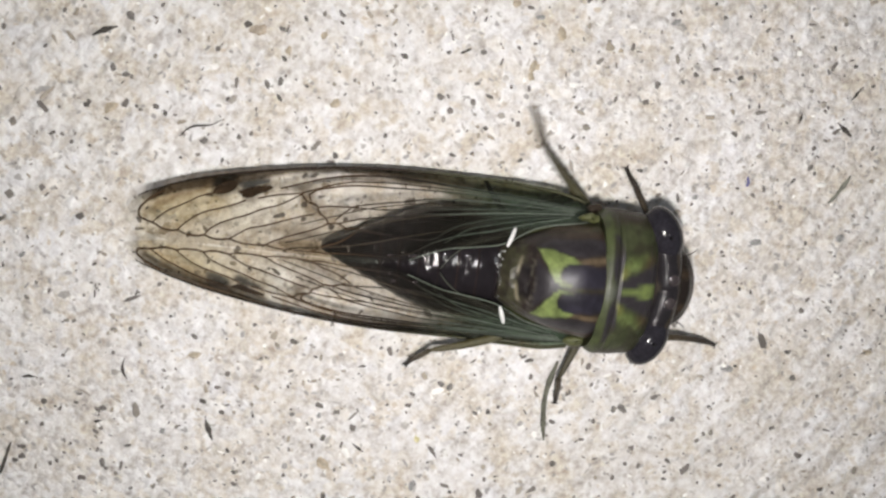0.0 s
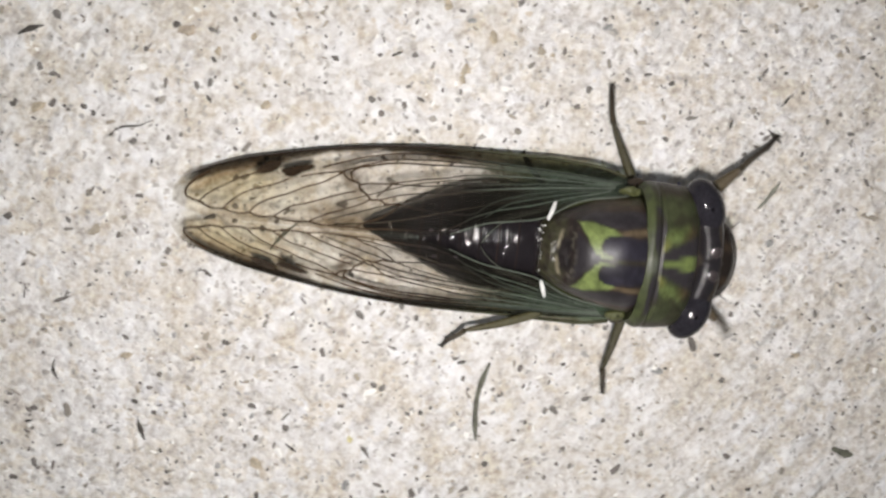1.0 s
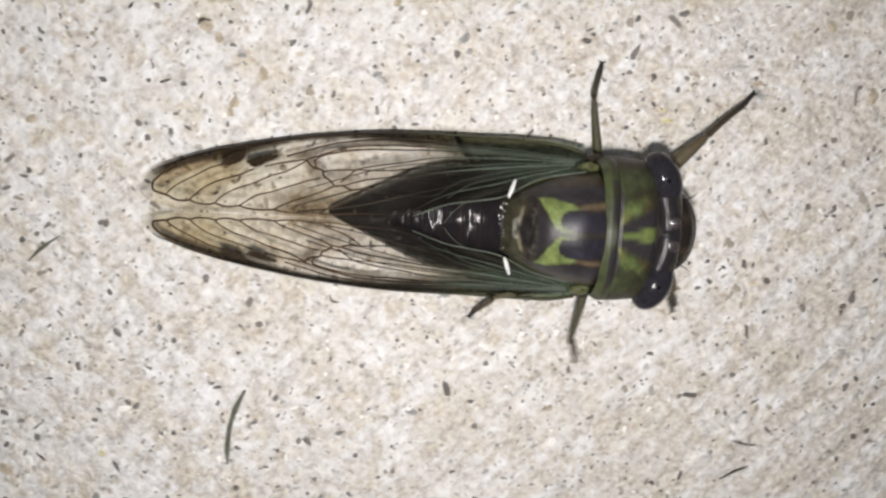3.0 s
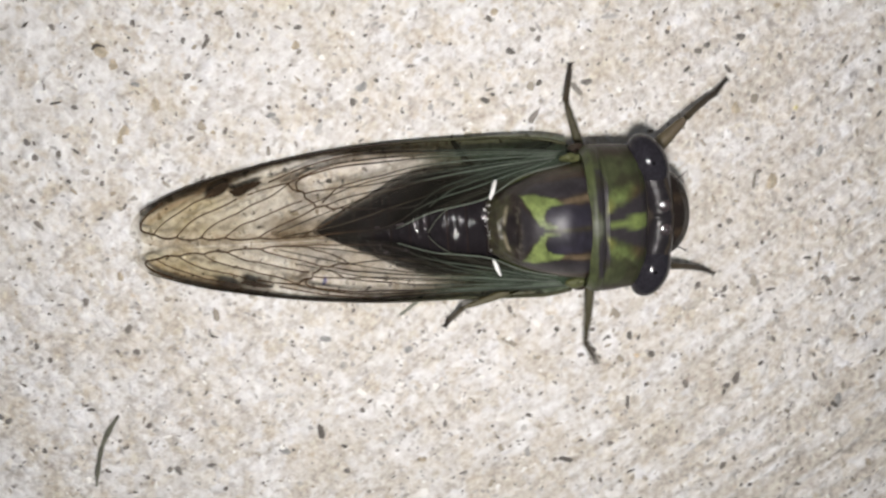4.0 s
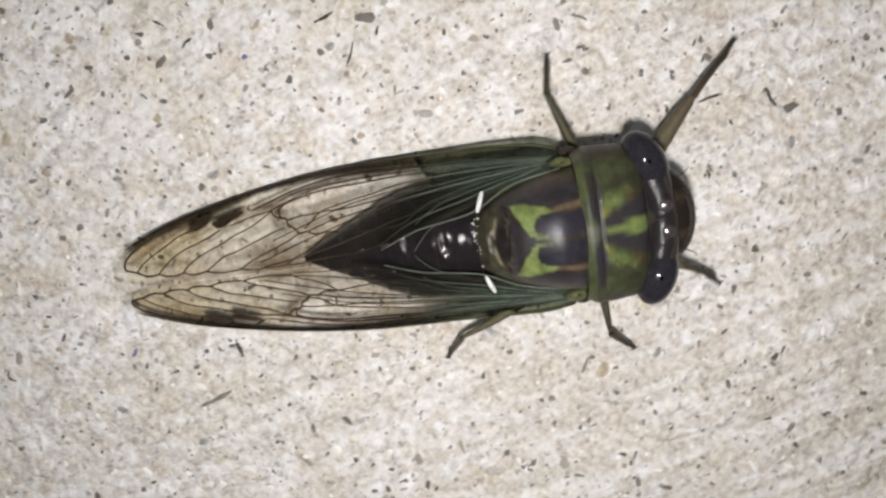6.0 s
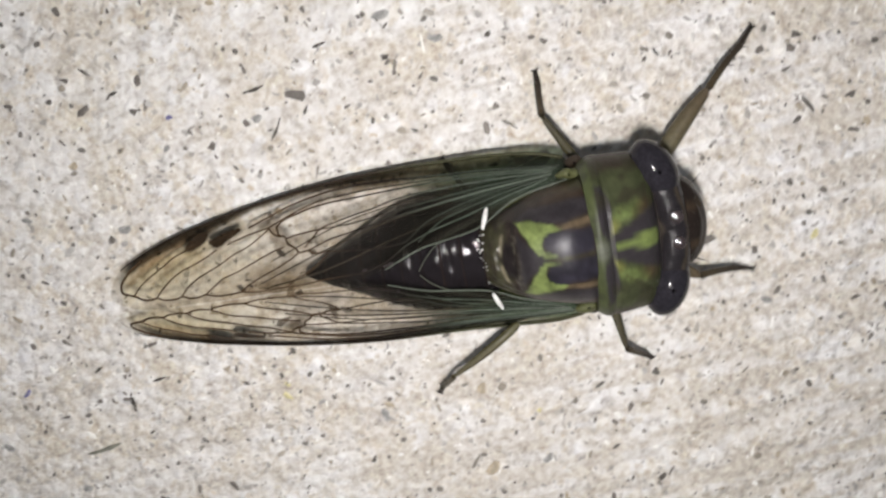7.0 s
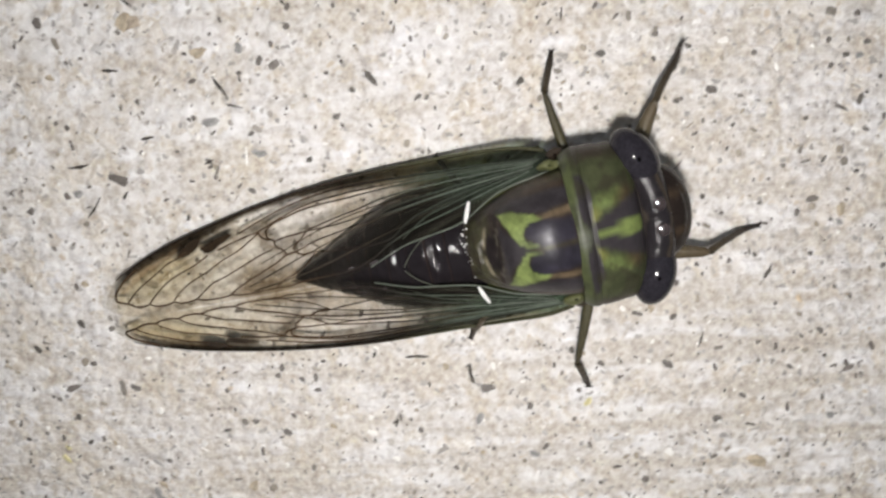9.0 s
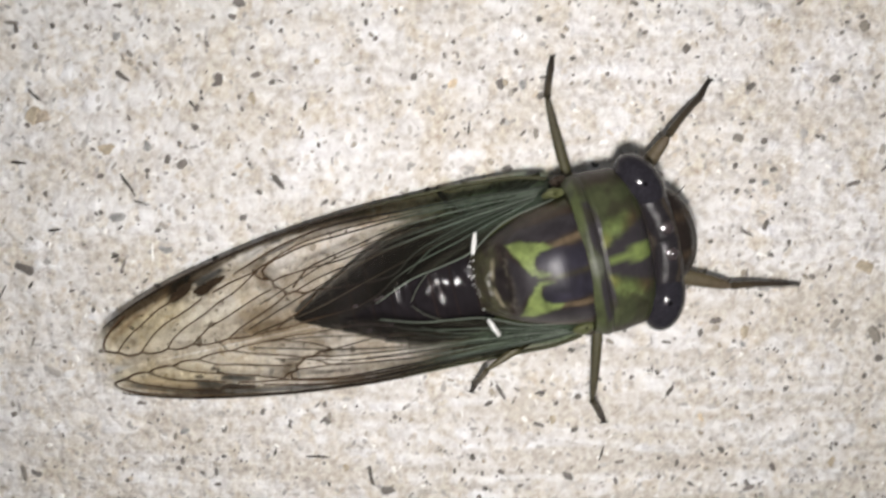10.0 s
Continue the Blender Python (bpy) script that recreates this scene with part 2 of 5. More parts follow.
def ellipsoid(centre, radii, n=18, k=28):
    pts = [(math.sin(math.pi * (i + 0.5) / n) * math.cos(2 * math.pi * j / k), math.sin(math.pi * (i + 0.5) / n) * math.sin(2 * math.pi * j / k), math.cos(math.pi * (i + 0.5) / n))
           for i in range(n) for j in range(k)]
    faces = grid_faces(n, k, True) + [tuple(range(k)), tuple(reversed(range((n - 1) * k, n * k)))]
    return np.array(pts) * radii + centre, faces


def tube(points, radii, k=7):
    """A tapering round rod along the points."""
    p = np.asarray(points, float)
    r = np.broadcast_to(np.asarray(radii, float), (len(p),))
    t = np.gradient(p, axis=0)
    t /= np.linalg.norm(t, axis=1, keepdims=True) + 1e-12
    up = np.array([0.0, 0.0, 1.0])
    if abs(t[0] @ up) > 0.9:
        up = np.array([0.0, 1.0, 0.0])
    out = []
    for i in range(len(p)):
        a = np.cross(t[i], up)
        a /= np.linalg.norm(a) + 1e-12
        b = np.cross(a, t[i])
        for j in range(k):
            w = 2 * math.pi * j / k
            out.append(p[i] + r[i] * (a * math.cos(w) + b * math.sin(w)))
    n = len(p)
    faces = grid_faces(n, k, True) + [tuple(range(k)), tuple(reversed(range((n - 1) * k, n * k)))]
    return np.array(out), faces


def joined(pieces):
    vs, fs, o = [], [], 0
    for v, f in pieces:
        vs.append(np.asarray(v))
        fs += [tuple(i + o for i in q) for q in f]
        o += len(v)
    return np.vstack(vs), fs


def spline(points, n):
    p = np.asarray(points, float)
    s = np.r_[0, np.cumsum(np.linalg.norm(np.diff(p, axis=0), axis=1))]
    q = np.linspace(0, s[-1], n)
    if len(p) < 3:
        return np.stack([np.interp(q, s, p[:, i]) for i in range(p.shape[1])], 1)
    return np.stack([curve_at(list(zip(s, p[:, i])), q) for i in range(p.shape[1])], 1)


def soft(d, w=0.12):
    """1 inside, 0 outside, for a signed distance in millimetres."""
    return np.clip(0.5 - d / (2 * w), 0, 1)


def blob(x, y, cx, cy, rx, ry, turn=0.0):
    c, s = math.cos(radians(turn)), math.sin(radians(turn))
    u, v = (x - cx) * c + (y - cy) * s, -(x - cx) * s + (y - cy) * c
    return (np.sqrt((u / rx) ** 2 + (v / ry) ** 2) - 1) * min(rx, ry)


def blend(base, colour, amount):
    return base + (np.asarray(colour) - base) * amount[:, None]


def poly(x, y, corners):
    """Signed distance to a closed outline, below zero inside."""
    c = np.asarray(corners, float)
    d, inside = np.full(len(x), 1e9), np.zeros(len(x), bool)
    for (ax, ay), (bx, by) in zip(c, np.roll(c, -1, 0)):
        ex, ey = bx - ax, by - ay
        t = np.clip(((x - ax) * ex + (y - ay) * ey) / (ex * ex + ey * ey + 1e-12), 0, 1)
        d = np.minimum(d, np.hypot(x - ax - t * ex, y - ay - t * ey))
        if by != ay:
            inside ^= ((ay > y) != (by > y)) & (x < ax + (y - ay) * ex / ey)
    return np.where(inside, -d, d)


def wobble(v, size, seed):
    return np.array([noise.noise(Vector((p[0] * size + seed, p[1] * size, p[2] * size))) for p in v])


# ---------------------------------------------------------------- ground
def lattice(x, y, seed):
    """Smooth random heights from -1 to 1 with features one unit wide."""
    table = np.random.default_rng(seed).uniform(-1, 1, (256, 256))
    i, j = np.floor(x).astype(int), np.floor(y).astype(int)
    u, v = x - i, y - j
    u, v = u * u * (3 - 2 * u), v * v * (3 - 2 * v)
    i0, j0, i1, j1 = i % 256, j % 256, (i + 1) % 256, (j + 1) % 256
    return (table[i0, j0] * (1 - u) + table[i1, j0] * u) * (1 - v) + (table[i0, j1] * (1 - u) + table[i1, j1] * u) * v


def slab_height(x, y):
    """Height of the slab in millimetres: lumps of paste, pits and broom ridges."""
    c, s = math.cos(radians(BROOM)), math.sin(radians(BROOM))
    u, w = x * c + y * s, -x * s + y * c
    bend = 1.2 * lattice(u * 0.07 + 40, w * 0.12, 4)
    lumps = 0.10 * lattice(x * 0.55, y * 0.55, 1) + 0.08 * lattice(x * 1.15 + 9, y * 1.15, 2)
    pits = -0.22 * np.clip(lattice(x * 0.8 + 31, y * 0.8, 3) - 0.55, 0, 1)
    swept = np.clip(0.55 + 0.7 * lattice(x * 0.03 + 7, y * 0.03 + 3, 6), 0.15, 1)
    ridges = 0.14 * lattice(u * 0.22, w * 0.95 + bend, 5) * swept + 0.12 * lattice(u * 0.06 + 11, w * 0.5 + bend, 8) * np.clip((x + 0.5 * y - 28) / 38, 0, 1)
    return lumps + pits + ridges - 0.12


def build_ground():
    near = np.arange(-56, 126.1, 0.4)
    far = np.array([0.2, 0.3, 0.6, 1.5, 5.0, 20.0, 100.0, 400.0]) * 1000
    xs = np.r_[-far[::-1], near, far]
    n = len(xs)
    gx, gy = np.meshgrid(xs, xs, indexing="ij")
    inside = (np.abs(gx - 35) < 91) & (np.abs(gy - 35) < 91)
    gz = np.where(inside, slab_height(np.where(inside, gx, 0), np.where(inside, gy, 0)), -0.12)
    verts = np.stack([gx, gy, gz], 2).reshape(-1, 3)
    k = np.arange(n * n).reshape(n, n)
    f = np.stack([k[:-1, :-1], k[1:, :-1], k[1:, 1:], k[:-1, 1:]], 2).reshape(-1, 4)
    me = bpy.data.meshes.new("ground")
    me.vertices.add(len(verts))
    me.vertices.foreach_set("co", (verts * MM).ravel())
    me.loops.add(f.size)
    me.loops.foreach_set("vertex_index", f.ravel())
    me.polygons.add(len(f))
    me.polygons.foreach_set("loop_start", np.arange(0, f.size, 4))
    me.polygons.foreach_set("use_smooth", np.ones(len(f), bool))
    me.materials.append(M_CONCRETE)
    me.update(calc_edges=True)
    ob = new("ground", me)
    return tagged(ob, "pale weathered concrete slab with broom marks and sand", "concrete ground", kind="structure")


ICO = (lambda p: np.array([(-1, p, 0), (1, p, 0), (-1, -p, 0), (1, -p, 0), (0, -1, p), (0, 1, p), (0, -1, -p), (0, 1, -p), (p, 0, -1), (p, 0, 1), (-p, 0, -1), (-p, 0, 1)]) / math.sqrt(1 + p * p))((1 + 5 ** 0.5) / 2)
ICO_F = np.array([(0, 11, 5), (0, 5, 1), (0, 1, 7), (0, 7, 10), (0, 10, 11), (1, 5, 9), (5, 11, 4), (11, 10, 2), (10, 7, 6), (7, 1, 8),
                  (3, 9, 4), (3, 4, 2), (3, 2, 6), (3, 6, 8), (3, 8, 9), (4, 9, 5), (2, 4, 11), (6, 2, 10), (8, 6, 7), (9, 8, 1)])


def build_grit(count=16000):
    rng = np.random.default_rng(7)
    size = np.clip(rng.lognormal(-1.85, 0.45, count), 0.05, 0.42)
    place = np.stack([rng.uniform(-60, 128, count), rng.uniform(-62, 128, count)], 1)
    shape = ICO[None] * (1 + rng.uniform(-0.42, 0.42, (count, 12, 1)))
    shape = shape * np.stack([0.75 + rng.gamma(1.5, 0.35, count), rng.uniform(0.5, 1.1, count), rng.uniform(0.3, 0.5, count)], 1)[:, None]
    a = rng.uniform(0, 2 * math.pi, count)
    x = shape[..., 0] * np.cos(a)[:, None] - shape[..., 1] * np.sin(a)[:, None]
    y = shape[..., 0] * np.sin(a)[:, None] + shape[..., 1] * np.cos(a)[:, None]
    v = np.stack([x, y, shape[..., 2]], 2) * size[:, None, None]
    v[..., :2] += place[:, None]
    v[..., 2] += slab_height(place[:, 0], place[:, 1])[:, None] + 0.06
    f = (ICO_F[None] + 12 * np.arange(count)[:, None, None]).reshape(-1, 3)
    ob = mesh_ob("grit", v.reshape(-1, 3), f, M_GRIT, smooth=False)
    return tagged(ob, "loose dark, tan and pale sand grit on concrete", "grit", kind="stuff")


def build_pebble(x, y, r, mat, label, seed):
    rng = np.random.default_rng(seed)
    stretch, turn = rng.uniform(0.9, 1.6), rng.uniform(0, 360)
    r *= 0.85
    v, f = ellipsoid((0, 0, 0), (1, 1, 1), 6, 8)
    v = v * (1 + 0.7 * wobble(v, 1.1, 3.7 * seed) + rng.uniform(-0.16, 0.16, len(v)))[:, None] * (r * stretch, r * 0.85, r * 0.3)
    ob = mesh_ob("pebble", v, f, mat, smooth=False)
    ob.matrix_basis = pose(x * MM, y * MM, float(slab_height(np.array(x), np.array(y)) + 0.08 * r) * MM, 0, 0, turn)
    return tagged(ob, label, "pebble", "pebbles in the concrete")


STONES = []


def stones(kind, *places):
    """Notes stones of one kind: x, y and radius in millimetres."""
    STONES.extend((*p, kind) for p in places)


stones("dark", (-32.5, -33.5, 0.42), (-32.1, -27.7, 0.42), (-29.1, 6.0, 0.42), (-28.9, -19.5, 0.31), (-28.0, 5.3, 0.31), (-27.5, -8.6, 0.32), (-27.2, 10.7, 0.47), (-22.6, -20.3, 0.31), (-20.8, -0.9, 0.47), (-14.6, 4.4, 0.31), (-13.3, 4.7, 0.36), (-13.1, -28.5, 0.31), (-13.0, 9.6, 0.31), (-7.3, 11.0, 0.31))
stones("dark", (0.6, -18.0, 0.42), (1.9, 3.3, 0.42), (2.1, -25.4, 0.36), (2.9, -25.7, 0.36), (4.9, -17.1, 0.36), (5.5, -28.5, 0.31), (6.1, 7.5, 0.36), (10.5, -22.6, 0.24), (15.4, 15.7, 0.36), (16.2, 12.5, 0.36), (18.2, 28.6, 0.47), (19.4, 32.1, 0.26), (19.8, -28.3, 0.36), (20.4, 17.2, 0.26))
stones("dark", (20.7, -28.2, 0.42), (23.0, 4.5, 0.42), (23.2, 22.1, 0.26), (24.0, -27.0, 0.36), (25.7, -19.4, 0.36), (25.7, 19.0, 0.36), (29.3, 10.8, 0.31), (30.2, -11.9, 0.26), (38.2, -25.0, 0.42), (38.5, -3.5, 0.31), (38.6, -11.0, 0.26), (44.7, 41.2, 0.31), (45.8, 45.8, 0.26), (47.4, -17.8, 0.29))
stones("dark", (49.4, 0.5, 0.31), (49.4, 42.0, 0.31), (50.4, 52.4, 0.42), (52.9, 2.9, 0.26), (54.0, 19.5, 0.42), (54.5, 58.9, 0.26), (57.8, 5.6, 0.36), (62.4, 45.3, 0.31), (62.8, 31.1, 0.36), (63.4, 36.4, 0.31), (64.7, 25.2, 0.36), (64.7, 40.3, 0.31), (65.0, 31.6, 0.31), (65.8, 32.7, 0.31))
stones("dark", (67.7, 26.6, 0.42), (69.4, 44.3, 0.42), (69.7, 85.8, 0.29), (71.3, 61.3, 0.31), (72.3, 41.0, 0.19), (72.9, 1.9, 0.36), (73.0, 34.7, 0.14), (74.5, 35.1, 0.18), (75.4, 36.0, 0.19), (76.9, 35.9, 0.36), (77.3, 98.7, 0.42), (79.7, 89.9, 0.36), (86.8, 75.6, 0.36), (88.9, 57.3, 0.47))
stones("dark", (92.4, 0.1, 0.42), (93.3, 44.4, 0.24), (95.7, 78.8, 0.26), (96.2, 77.8, 0.32), (96.4, 60.2, 0.31), (96.5, 56.9, 0.52), (96.7, 69.6, 0.31), (97.6, 65.3, 0.31), (101.1, 69.2, 0.36))
stones("tan", (-29.6, 2.2, 0.57), (-22.7, -22.2, 0.47), (-12.5, 7.6, 0.42), (-10.2, -33.7, 0.68), (-8.2, 2.7, 0.57), (7.8, 13.3, 0.78), (9.2, 12.2, 0.62), (11.0, 6.1, 0.52), (13.6, 9.3, 0.62), (25.9, 17.4, 0.52), (31.0, 45.3, 0.83), (37.6, 47.9, 0.68), (43.5, 60.7, 0.57), (43.8, 24.1, 0.40))
stones("tan", (62.5, 13.6, 0.40), (69.2, 19.9, 0.62), (74.0, 42.3, 0.42), (74.7, 13.6, 0.73), (83.9, 60.0, 0.47), (89.4, 78.7, 0.52), (91.9, 90.3, 0.83), (102.4, 56.7, 0.78), (104.7, 76.3, 0.42))
stones("grey", (-26.3, -30.1, 0.42), (-10.4, -28.7, 0.36), (-1.0, -36.3, 0.47), (11.5, 10.8, 0.36), (24.6, 10.4, 0.42), (31.3, -23.9, 0.52), (32.7, 14.8, 0.47), (33.0, 11.9, 0.26), (33.5, -10.9, 0.42), (37.8, 30.3, 0.47), (39.9, 50.7, 0.57), (42.1, -10.5, 0.52), (42.4, 44.0, 0.57), (47.5, 45.0, 0.47))
stones("grey", (59.1, 78.8, 0.47), (60.9, 33.3, 0.42), (62.8, 12.6, 0.47), (78.6, 17.5, 0.47), (79.9, 68.2, 0.40), (80.1, 40.8, 0.47), (80.1, 88.7, 0.36), (86.5, 41.9, 0.43), (88.2, -7.5, 0.62), (90.3, 77.7, 0.29), (103.9, 64.7, 0.47))
stones("quartz", (-30.2, -27.5, 0.31), (-20.5, 6.0, 0.36), (30.3, -19.0, 0.42), (66.3, 9.9, 0.29), (93.3, 54.7, 0.36))
stones("yellow", (-0.4, -31.3, 0.42), (53.2, 10.0, 0.26), (53.9, 9.0, 0.42), (86.4, 49.3, 0.42))
stones("blue", (31.1, 26.0, 0.31), (32.4, -4.9, 0.36))
stones("tan", (10.7, 5.3, 0.44), (19.4, 7.7, 0.3), (-9.1, 9.0, 0.34), (45.8, -22.3, 0.44), (-13.5, -4.6, 0.34), (56.2, 13.7, 0.3), (70.5, 30.1, 0.34), (12.3, -8.3, 0.44), (82.4, 15.2, 0.34), (62.9, 58.9, 0.34), (29.2, 36.7, 0.39), (82.8, 38.5, 0.34), (57.9, 77.9, 0.39), (70.3, 98.2, 0.3), (45.2, 67.1, 0.34))
stones("dark", (31.2, -34.4, 0.25), (-18.2, -33.6, 0.22), (40.1, 66.6, 0.25), (89.5, 77.3, 0.25), (84.9, 65.6, 0.22), (55.1, 59.4, 0.22))
stones("grey", (-38.9, -11.9, 0.3), (27.2, -6.4, 0.3), (32.3, 23.5, 0.34), (31.5, 55.8, 0.49))
stones("brown", (-15.3, 9.5, 0.69), (15.8, 20.6, 0.64), (10.6, -0.1, 0.34), (31.6, 45.7, 0.74))
stones("quartz", (67.1, 11.1, 0.25))
stones("orange", (65.7, -6.8, 0.34), (54.8, 74.4, 0.44), (93.1, 70.3, 0.34))
stones("yellow", (75.0, 21.2, 0.32))
KINDS = {"dark": (M_DARKSTONE, "small dark grey stone set in the concrete"), "grey": (M_GREYSTONE, "small grey stone set in the concrete"), "tan": (M_TANSTONE, "small tan stone set in the concrete"),
         "yellow": (M_YELLOW, "tiny yellow plant crumb lying on the concrete"), "blue": (M_BLUEBIT, "tiny blue-violet speck lying on the concrete"), "brown": (M_BROWNLUMP, "flat brown sand lump flush in the concrete"), "orange": (M_ORANGE, "pale orange stone set flush in the concrete"), "quartz": (M_QUARTZ, "tiny bright quartz grain set in the concrete")}


def build_blade(name, points, width, mat, label, category):
    """A dry strip with a folded middle, tapering at both ends, lying on the slab."""
    p = spline([(x, y) for x, y in points], 16)
    t = np.gradient(p, axis=0)
    t /= np.linalg.norm(t, axis=1, keepdims=True)
    nrm = np.stack([-t[:, 1], t[:, 0]], 1)
    s = np.linspace(0, 1, 16)
    w = width * 0.5 * np.clip(np.sin(math.pi * (0.08 + 0.86 * s)) ** 0.7, 0.12, 1)
    w = w * (1 + 0.22 * np.sin(9 * s + 5 * p[0, 0]) + 0.12 * np.sin(23 * s + p[0, 1]))
    z = 0.10 + 0.12 * np.sin(s * math.pi) + 0.05 * np.sin(s * 9)
    rows = []
    for i in range(16):
        for off, dz in ((-1, 0.0), (-0.4, 0.10), (0, 0.05), (0.5, 0.12), (1, 0.02)):
            rows.append((*(p[i] + nrm[i] * off * w[i]), z[i] + dz * width))
        for off in (0.6, -0.6):
            rows.append((*(p[i] + nrm[i] * off * w[i]), z[i] - 0.09))
    f = grid_faces(16, 7, True) + [tuple(range(7)), tuple(reversed(range(15 * 7, 16 * 7)))]
    c = p.mean(0)
    v = np.array(rows) - (*c, 0)
    ob = mesh_ob(name, v, f, mat)
    ob.matrix_basis = pose(c[0] * MM, c[1] * MM, 0)
    return tagged(ob, label, category, "plant litter on the concrete")


GRASS = ("grass_clipping", "dry grey-green grass clipping lying on concrete", "grass clipping", M_DRYGRASS)
DARK = ("plant_sliver", "thin dark dry plant sliver lying on concrete", "plant sliver", M_DARKBIT)
PALE = ("leaf_fragment", "pale grey-green leaf fragment lying on concrete", "leaf fragment", M_PALEBIT)
LITTER_EARLY = [
    (GRASS, 0.6, [(13.9, -23.0), (13.1, -25.0), (12.6, -27.1), (12.5, -29.3), (12.6, -31.4)]), (GRASS, 0.35, [(-8.1, -11.4), (-7.0, -10.1), (-5.1, -8.5)]), (DARK, 0.32, [(65.8, -28.8), (67.3, -27.7), (68.8, -27.0)]), (DARK, 0.22, [(66.4, -24.2), (68.0, -24.5), (69.3, -24.5)]),
    (GRASS, 0.8, [(50.6, -32.5), (51.7, -33.0), (52.9, -33.3)]), (DARK, 0.5, [(-21.8, -28.9), (-21.5, -30.0), (-21.2, -31.1)]), (DARK, 0.4, [(-42.8, -34.6), (-42.1, -32.9), (-41.4, -31.1)]), (DARK, 0.45, [(-30.8, 8.9), (-29.6, 9.4), (-28.4, 9.7)]),
    (DARK, 0.16, [(-23.2, -0.5), (-21.9, 0.4), (-20.0, 0.6), (-18.9, 1.1)]), (PALE, 0.42, [(40.5, -7.0), (41.5, -5.8), (42.6, -4.2)]),
]
LITTER_LATE = [
    (DARK, 0.28, [(35.7, 31.6), (36.4, 32.4), (36.9, 33.2)]), (DARK, 0.2, [(40.0, 29.3), (39.9, 30.5), (39.6, 31.6)]), (DARK, 0.3, [(39.9, 47.2), (40.9, 47.0), (41.6, 46.9), (42.3, 46.7)]), (DARK, 0.2, [(42.4, 46.2), (43.0, 46.6), (43.7, 47.0)]),
    (DARK, 0.36, [(75.5, 44.1), (76.2, 43.5), (77.2, 43.0)]), (DARK, 0.32, [(41.3, 0.6), (41.8, 0.1), (42.3, -0.5)]), (DARK, 0.26, [(70.6, 40.3), (71.4, 41.2), (72.2, 41.9)]), (DARK, 0.3, [(-29.6, -22.5), (-29.8, -23.7), (-29.4, -24.6)]),
    (DARK, 0.28, [(-39.8, -24.3), (-39.1, -24.2), (-38.5, -24.3)]), (DARK, 0.15, [(56.5, 42.2), (57.3, 42.4), (58.1, 42.4)]), (DARK, 0.22, [(64.1, 54.7), (64.5, 54.5), (64.9, 54.5)]),
]
SPLINTERS_EARLY = [
    (DARK, 0.26, [(-7.0, -31.6), (-5.9, -32.5)]), (DARK, 0.26, [(-33.0, -29.0), (-32.2, -28.9)]), (DARK, 0.26, [(-30.1, -31.6), (-29.4, -31.5)]), (DARK, 0.26, [(3.9, 7.4), (4.9, 7.8)]),
    (DARK, 0.26, [(0.7, 13.9), (1.2, 14.6)]), (DARK, 0.26, [(25.7, 24.8), (26.1, 25.5)]), (DARK, 0.26, [(37.0, 0.8), (37.3, 1.8)]), (DARK, 0.26, [(42.1, 3.1), (42.9, 4.2)]),
    (DARK, 0.26, [(41.3, 33.0), (41.1, 33.8)]), (DARK, 0.26, [(38.9, 38.4), (39.6, 39.4)]), (DARK, 0.26, [(44.6, 40.8), (44.9, 41.6)]), (DARK, 0.26, [(29.1, 46.7), (29.9, 46.7), (30.7, 46.8)]),
]
SPLINTERS_LATE = [
    (DARK, 0.26, [(39.8, 56.5), (40.5, 56.4)]), (DARK, 0.26, [(47.5, 63.3), (47.1, 64.0)]), (DARK, 0.26, [(32.3, 40.6), (33.4, 41.6)]), (DARK, 0.26, [(74.9, 34.5), (74.3, 35.3)]),
    (DARK, 0.26, [(68.5, 38.1), (68.1, 38.8)]), (DARK, 0.26, [(73.9, 40.1), (74.4, 39.8)]), (DARK, 0.3, [(40.9, 0.9), (41.5, 0.2), (42.1, -0.4)]), (DARK, 0.3, [(7.2, 13.2), (7.6, 13.7), (8.4, 13.7)]),
    (DARK, 0.2, [(89.8, 60.5), (89.0, 61.8)]), (DARK, 0.22, [(21.8, -12.0), (22.0, -12.6), (22.9, -12.7)]), (DARK, 0.2, [(22.2, 25.4), (23.4, 25.4)]), (DARK, 0.2, [(58.2, 73.3), (59.0, 72.4)]),
]


# ---------------------------------------------------------------- cicada
BLACK = (0.027, 0.0235, 0.0265)
GREEN, DULL = (0.15, 0.19, 0.062), (0.045, 0.052, 0.02)
BROWN = (0.045, 0.028, 0.016)


